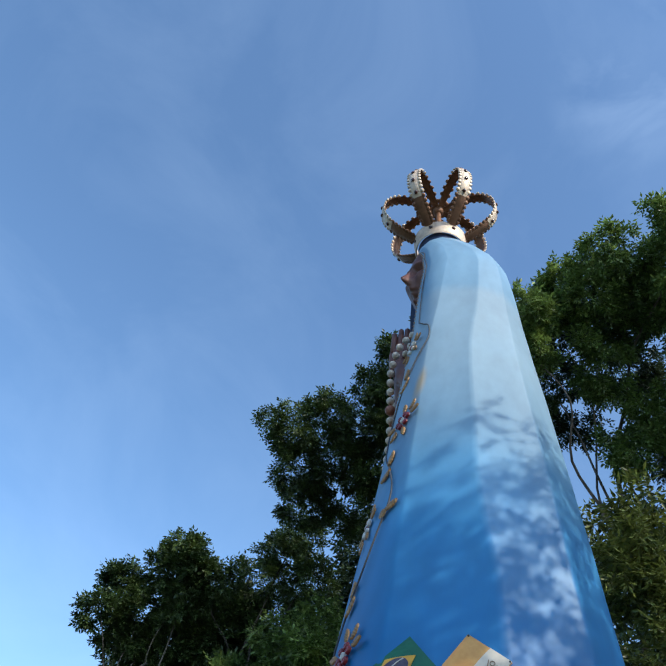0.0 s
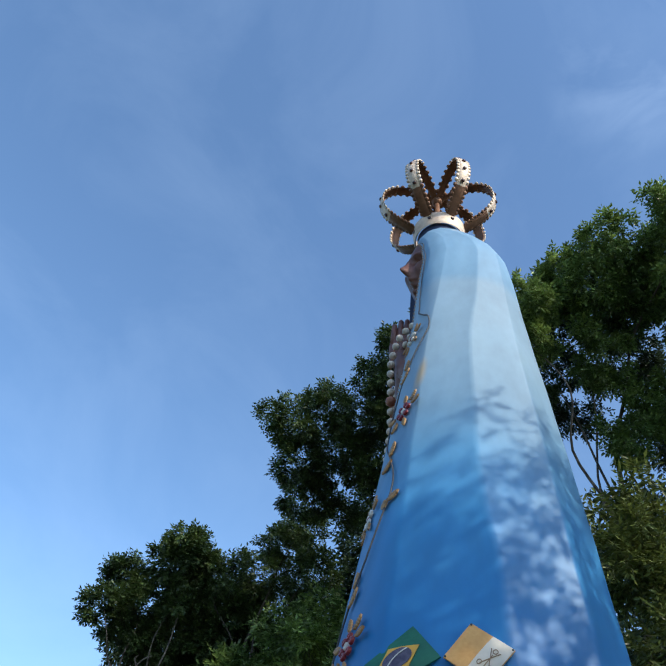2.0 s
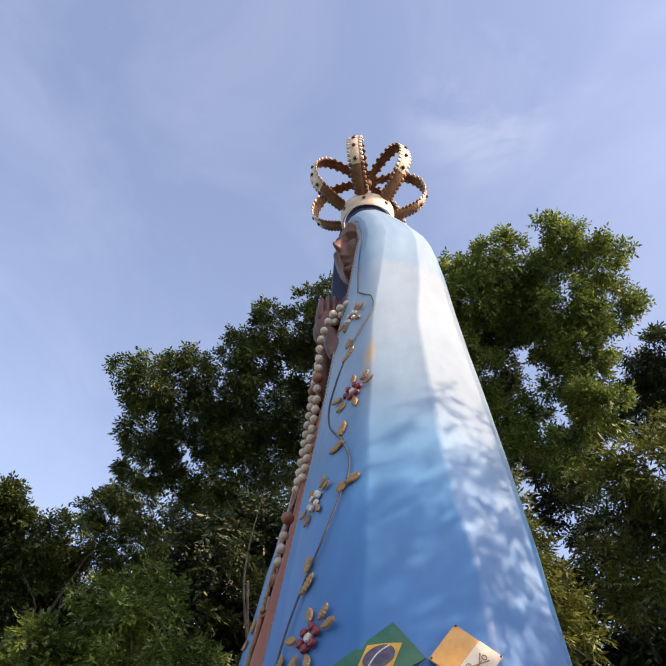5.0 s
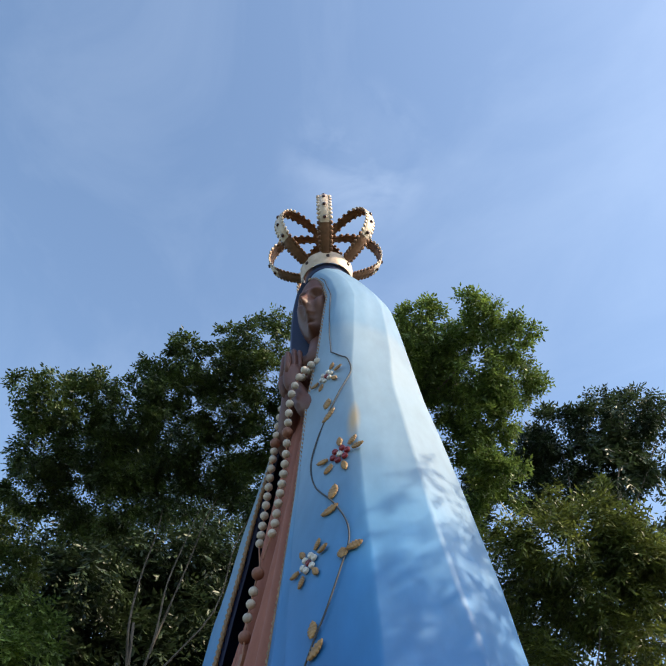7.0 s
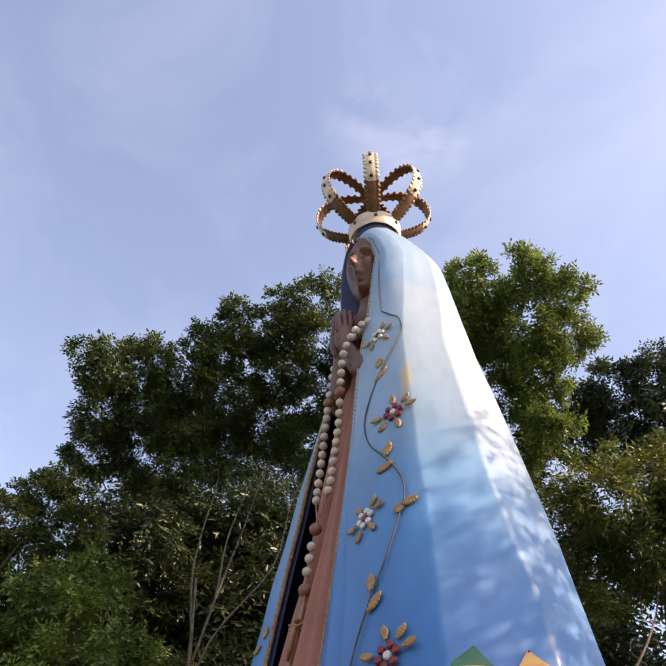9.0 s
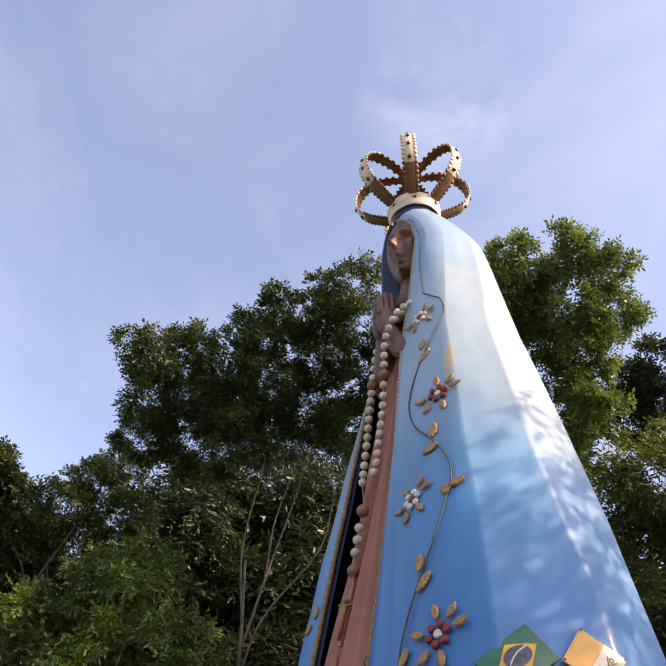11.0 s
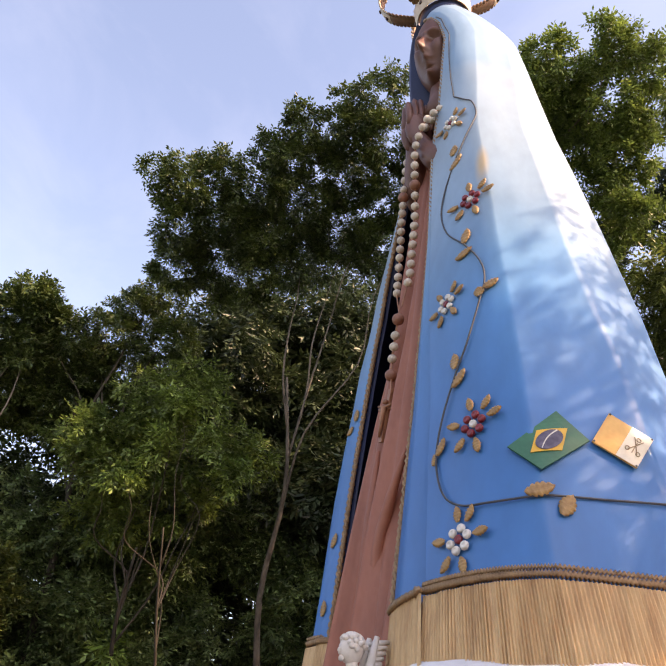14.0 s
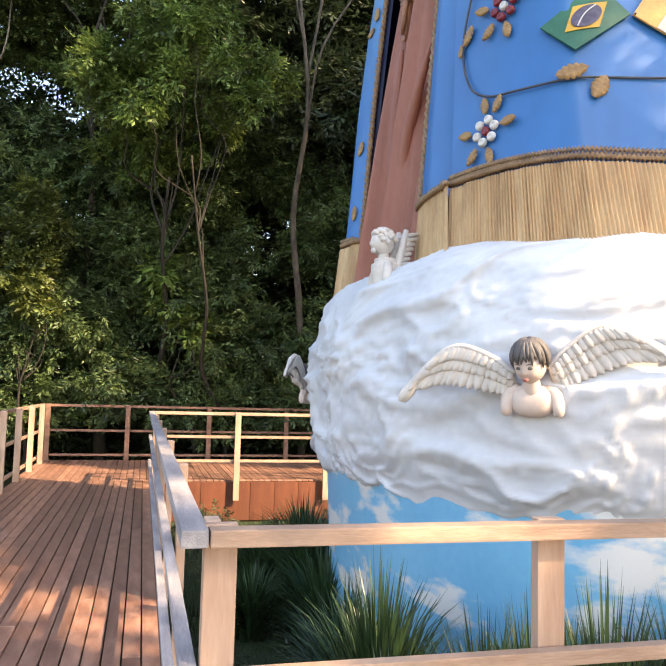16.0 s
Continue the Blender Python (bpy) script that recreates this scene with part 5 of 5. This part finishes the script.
def wing(bm, side, mi=0):
    """Bird's wing: long primaries swept outward, two rows of coverts, a thick leading edge."""
    lead = spline([(0.10, 0, 0.0), (0.20, 0, 0.08), (0.34, 0, 0.15), (0.45, 0, 0.17), (0.56, 0, 0.12), (0.66, 0, 0.02), (0.75, 0, -0.10)], 8)
    n = len(lead) - 1
    def at(i, out, down):
        p = lead[i]
        return (side * (p.x + out), p.z - down)
    for i in range(2, n, 2):
        t = i / n
        a = math.radians(lerp(t, [(0, 86), (0.35, 66), (0.7, 48), (1, 40)]))
        long = lerp(t, [(0, 0.13), (0.3, 0.23), (0.6, 0.29), (0.85, 0.20), (1, 0.10)])
        for tier, (reach, wide) in enumerate(((1.0, 0.072), (0.60, 0.066), (0.32, 0.056))):
            if tier and t > (0.8, 0.72)[tier - 1]:
                continue
            feather(bm, at(i, 0.0, 0.012), at(i, long * reach * math.cos(a), 0.012 + long * reach * math.sin(a)), wide, 0.004 * (i // 2 % 2) - 0.016 * tier, mi, 0.015)
    rows = [[Vector((side * p.x, 0.03, p.z)), Vector((side * (p.x + 0.03), 0.03, p.z - 0.17 * (1 - (k / n) ** 3)))] for k, p in enumerate(lead)]
    grid_surface(bm, rows, mi)
    tube(bm, [(side * p.x, -0.014, p.z) for p in lead], [0.022 - 0.012 * i / n for i in range(n + 1)], 8, mi)


def cherub(m, label):
    """Half figure leaning out of the cloud, wings spread; the front is -y."""
    bm = bmesh.new()
    def chub_face(d):
        if d.y > 0:
            return 1
        g = lambda x, z, sx, sz: math.exp(-((d.x - x) / sx) ** 2 - ((d.z - z) / sz) ** 2)
        two = lambda x, z, sx, sz: g(x, z, sx, sz) + g(-x, z, sx, sz)
        return 1 + 0.17 * g(0, -0.26, 0.13, 0.12) + 0.05 * g(0, -0.1, 0.09, 0.2) + 0.05 * two(0.42, -0.4, 0.25, 0.22) + 0.06 * g(0, -0.56, 0.2, 0.05) + 0.05 * g(0, -0.66, 0.16, 0.04) + 0.07 * g(0, -0.85, 0.25, 0.12) - 0.08 * two(0.36, -0.05, 0.17, 0.09)
    start = len(bm.verts)
    lump(bm, (0, 0, 0), (0.092, 0.102, 0.12), 1, 30, chub_face)
    for s in (-1, 1):
        lump(bm, (s * 0.034, -0.089, -0.007), (0.017, 0.009, 0.010), 2, 10)
        tube(bm, [(s * 0.016, -0.098, 0.014), (s * 0.035, -0.096, 0.022), (s * 0.055, -0.085, 0.014)], [0.002, 0.0035, 0.002], 6, 2)
    lump(bm, (0, -0.104, -0.068), (0.022, 0.008, 0.005), 3, 10)
    lump(bm, (0, -0.102, -0.079), (0.016, 0.008, 0.005), 3, 10)
    # locks of hair combed down from the crown of the head
    lump(bm, (0, 0.018, 0.025), (0.100, 0.100, 0.113), 2, 18)
    for k in range(46):
        t = 2 * math.pi * k / 46
        front = max(0.0, -math.sin(t))
        end = 1.95 - 0.55 * front + 0.12 * math.sin(k * 2.3)
        p = []
        for j in range(7):
            a = 0.12 + (end - 0.12) * j / 6
            p.append((0.106 * math.sin(a) * math.cos(t + 0.05 * j * math.sin(k * 1.7)), 0.008 + 0.112 * math.sin(a) * math.sin(t + 0.05 * j * math.sin(k * 1.7)), 0.015 + 0.124 * math.cos(a)))
        tube(bm, p, [0.010, 0.013, 0.015, 0.015, 0.014, 0.011, 0.003], 6, 2)
    bm.verts.ensure_lookup_table()
    tip = pose(0, -0.08, 0.095, 22, 0, -14)
    for v in bm.verts[start:]:
        v.co = tip @ v.co
    tube(bm, [(0, 0.02, -0.11), (0, 0.0, -0.06), (0, -0.03, -0.02), (0, -0.06, 0.05)], [0.06, 0.06, 0.05, 0.045], 16, 1)
    lump(bm, (0, 0.03, -0.125), (0.128, 0.08, 0.10), 1, 26, lambda d: (abs(d.x) ** 2.5 + abs(d.y) ** 2.5 + abs(d.z) ** 2.5) ** (-1 / 2.5) + 0.05 * math.exp(-((abs(d.x) - 0.45) / 0.3) ** 2 - ((d.z - 0.1) / 0.3) ** 2) * (d.y < 0))
    for s in (-1, 1):
        tube(bm, spline([(s * 0.07, 0.025, -0.055), (s * 0.118, 0.02, -0.075), (s * 0.142, 0.008, -0.12), (s * 0.15, 0.0, -0.17), (s * 0.15, 0.02, -0.215)], 4), [0.03, 0.04, 0.044, 0.044, 0.044, 0.043, 0.042, 0.041, 0.04, 0.039, 0.038, 0.037, 0.036, 0.035, 0.034, 0.03, 0.015], 12, 1)
        first = len(bm.verts)
        wing(bm, s)
        bm.verts.ensure_lookup_table()
        lift = pose(0, 0, 0.03, 0, -14 if s > 0 else -1, 0)
        for v in bm.verts[first:]:
            v.co = lift @ v.co
    ob = obj("cherub_statue", bm, [ANGEL, FLESH, HAIR, LIPS], smooth=True)
    ob.matrix_world = m
    return tagged(ob, label, "statue", group="plaster cherubs")


first_cherub = cherub(pose(1.70, 1.36, 1.50, 0, 0, -38) @ Matrix.Scale(0.84, 4), "painted plaster cherub with grey hair and spread wings")
second = copy_thing(first_cherub, pose(1.34, 5.0, 1.48, 0, 0, -118))


def cherub_bust(m):
    bm = bmesh.new()
    lump(bm, (0, -0.01, 0.30), (0.088, 0.10, 0.105), 0, 16)
    for k in range(70):
        a, t = random.Random(k).uniform(0.1, 1.9), k * 2.4
        y = math.sin(a) * math.sin(t)
        if y < -0.55 and math.cos(a) < 0.5:
            continue
        lump(bm, (0.094 * math.sin(a) * math.cos(t), -0.005 + 0.106 * y, 0.305 + 0.11 * math.cos(a)), (0.026, 0.026, 0.024), 0, 6)
    lump(bm, (0, -0.108, 0.29), (0.016, 0.018, 0.02), 0, 8)
    lump(bm, (0, -0.09, 0.235), (0.03, 0.02, 0.025), 0, 8)
    tube(bm, [(0, 0.01, 0.14), (0, 0.0, 0.25)], [0.05, 0.045], 12, 0)
    tube(bm, spline([(0, 0.02, -0.08), (0, 0.02, 0.05), (0, 0.02, 0.14), (0, 0.02, 0.18)], 4), [0.10] * 4 + [0.115] * 4 + [0.09] * 4 + [0.05], 16, 0)
    for s in (-1, 1):
        tube(bm, [(s * 0.09, 0.0, 0.12), (s * 0.13, -0.02, 0.02), (s * 0.12, -0.04, -0.08)], [0.04, 0.042, 0.035], 10, 0)
        for k in range(9):
            tube(bm, [(s * 0.05, 0.11 + 0.006 * k, 0.05 + 0.04 * k), (s * 0.06, 0.17 + 0.015 * k, 0.06 + 0.042 * k)], [0.026, 0.016], 8, 0)
        tube(bm, [(s * 0.05, 0.09, 0.02), (s * 0.055, 0.13, 0.2), (s * 0.06, 0.18, 0.42)], [0.03, 0.036, 0.022], 8, 0)
    ob = obj("cherub_statue", bm, [ANGEL], smooth=True)
    ob.matrix_world = m
    return tagged(ob, "unpainted plaster cherub bust with curly hair on the cloud", "statue", group="plaster cherubs")


cherub_bust(pose(1.37, 2.78, 2.17, 0, 0, -80) @ Matrix.Scale(0.82, 4))


# ---- planting round the pedestal ----
def tuft(x, y, count, high, spread, seed, label):
    rng = random.Random(seed)
    bm = bmesh.new()
    for _ in range(int(count * 3.2)):
        a, k = rng.uniform(0, 6.28), rng.random() ** 0.6
        h, w = 1.22 * high * rng.uniform(0.5, 1.08), rng.uniform(0.008, 0.018)
        d = Vector((math.cos(a), math.sin(a), 0))
        base = Vector((x, y, GROUND - 0.03)) + d * rng.uniform(0, 0.16) * k
        lean = spread * k
        side = Vector((-d.y, d.x, 0)) * w
        prev = None
        for i in range(6):
            t = i / 5
            p = base + d * lean * t ** 1.8 + Vector((0, 0, h * (t - 0.32 * k * t ** 3)))
            ww = side * (1 - t ** 2) if i < 5 else side * 0.02
            v = (bm.verts.new(p - ww), bm.verts.new(p + ww))
            if prev:
                bm.faces.new((prev[0], prev[1], v[1], v[0]))
            prev = v
    return tagged(obj("strap_leaf_plant", bm, BLADE), label, "plant", group="strap-leaved plants")


TUFTS = [(1.08, 1.8, 170, 1.1, 0.42), (1.12, 0.85, 150, 0.72, 0.45), (0.98, 1.25, 150, 0.85, 0.5), (1.35, 4.7, 220, 0.95, 0.6), (1.0, 5.3, 160, 0.75, 0.6), (1.3, 3.9, 160, 0.8, 0.5),
         (1.55, 5.9, 160, 0.9, 0.6), (1.15, 2.6, 150, 0.8, 0.5), (0.8, 4.4, 130, 0.6, 0.5)]
plant = random.Random(77)
for k in range(11):
    TUFTS.append((1.28 + 0.17 * k + plant.uniform(-0.04, 0.04), 1.0 - 0.035 * k + plant.uniform(-0.05, 0.05), 230, plant.uniform(0.98, 1.14), 0.46))
for k in range(9):
    TUFTS.append((1.15 + 0.21 * k + plant.uniform(-0.06, 0.06), 0.62 + plant.uniform(-0.1, 0.1), 190, plant.uniform(0.80, 1.0), 0.5))
for i, (x, y, n, h, w) in enumerate(TUFTS):
    tuft(x, y, n, h, w, 60 + i, "dark green clump of long strap leaves by the pedestal")
thicket("low_shrubs", 7, (0.45, 2.3, -0.55), (0.75, 3.4, -0.45), (0.12, 0.2), 500, 0.05, LEAF_DARK, 71, "small round shrubs in the bed")
thicket("low_shrubs", 26, (0.3, 6.0, -0.6), (4.5, 9.6, -0.35), (0.15, 0.28), 300, 0.07, LEAF_DARK, 72, "low ground cover before the back deck")

rng = np.random.default_rng(5)
n = 9000
gx, gy = rng.uniform(0.1, 2.6, n), rng.uniform(0.2, 9.7, n)
a, h = rng.uniform(0, 6.28, n), rng.uniform(0.04, 0.11, n)
bx = np.stack([gx, gy, np.full(n, GROUND - 0.03)], 1)
sd = np.stack([np.cos(a), np.sin(a), 0 * a], 1) * 0.005
tip = bx + np.stack([np.cos(a * 3) * 0.03, np.sin(a * 3) * 0.03, h + 0.05], 1)
v = np.stack([bx - sd, bx + sd, tip], 1).reshape(-1, 3)
me = bpy.data.meshes.new("lawn_grass")
me.from_pydata(v.tolist(), [], [(3 * i, 3 * i + 1, 3 * i + 2) for i in range(n)])
me.materials.append(BLADE)
tagged(new("lawn_grass", me), "short dark green lawn grass", "grass", kind="stuff")
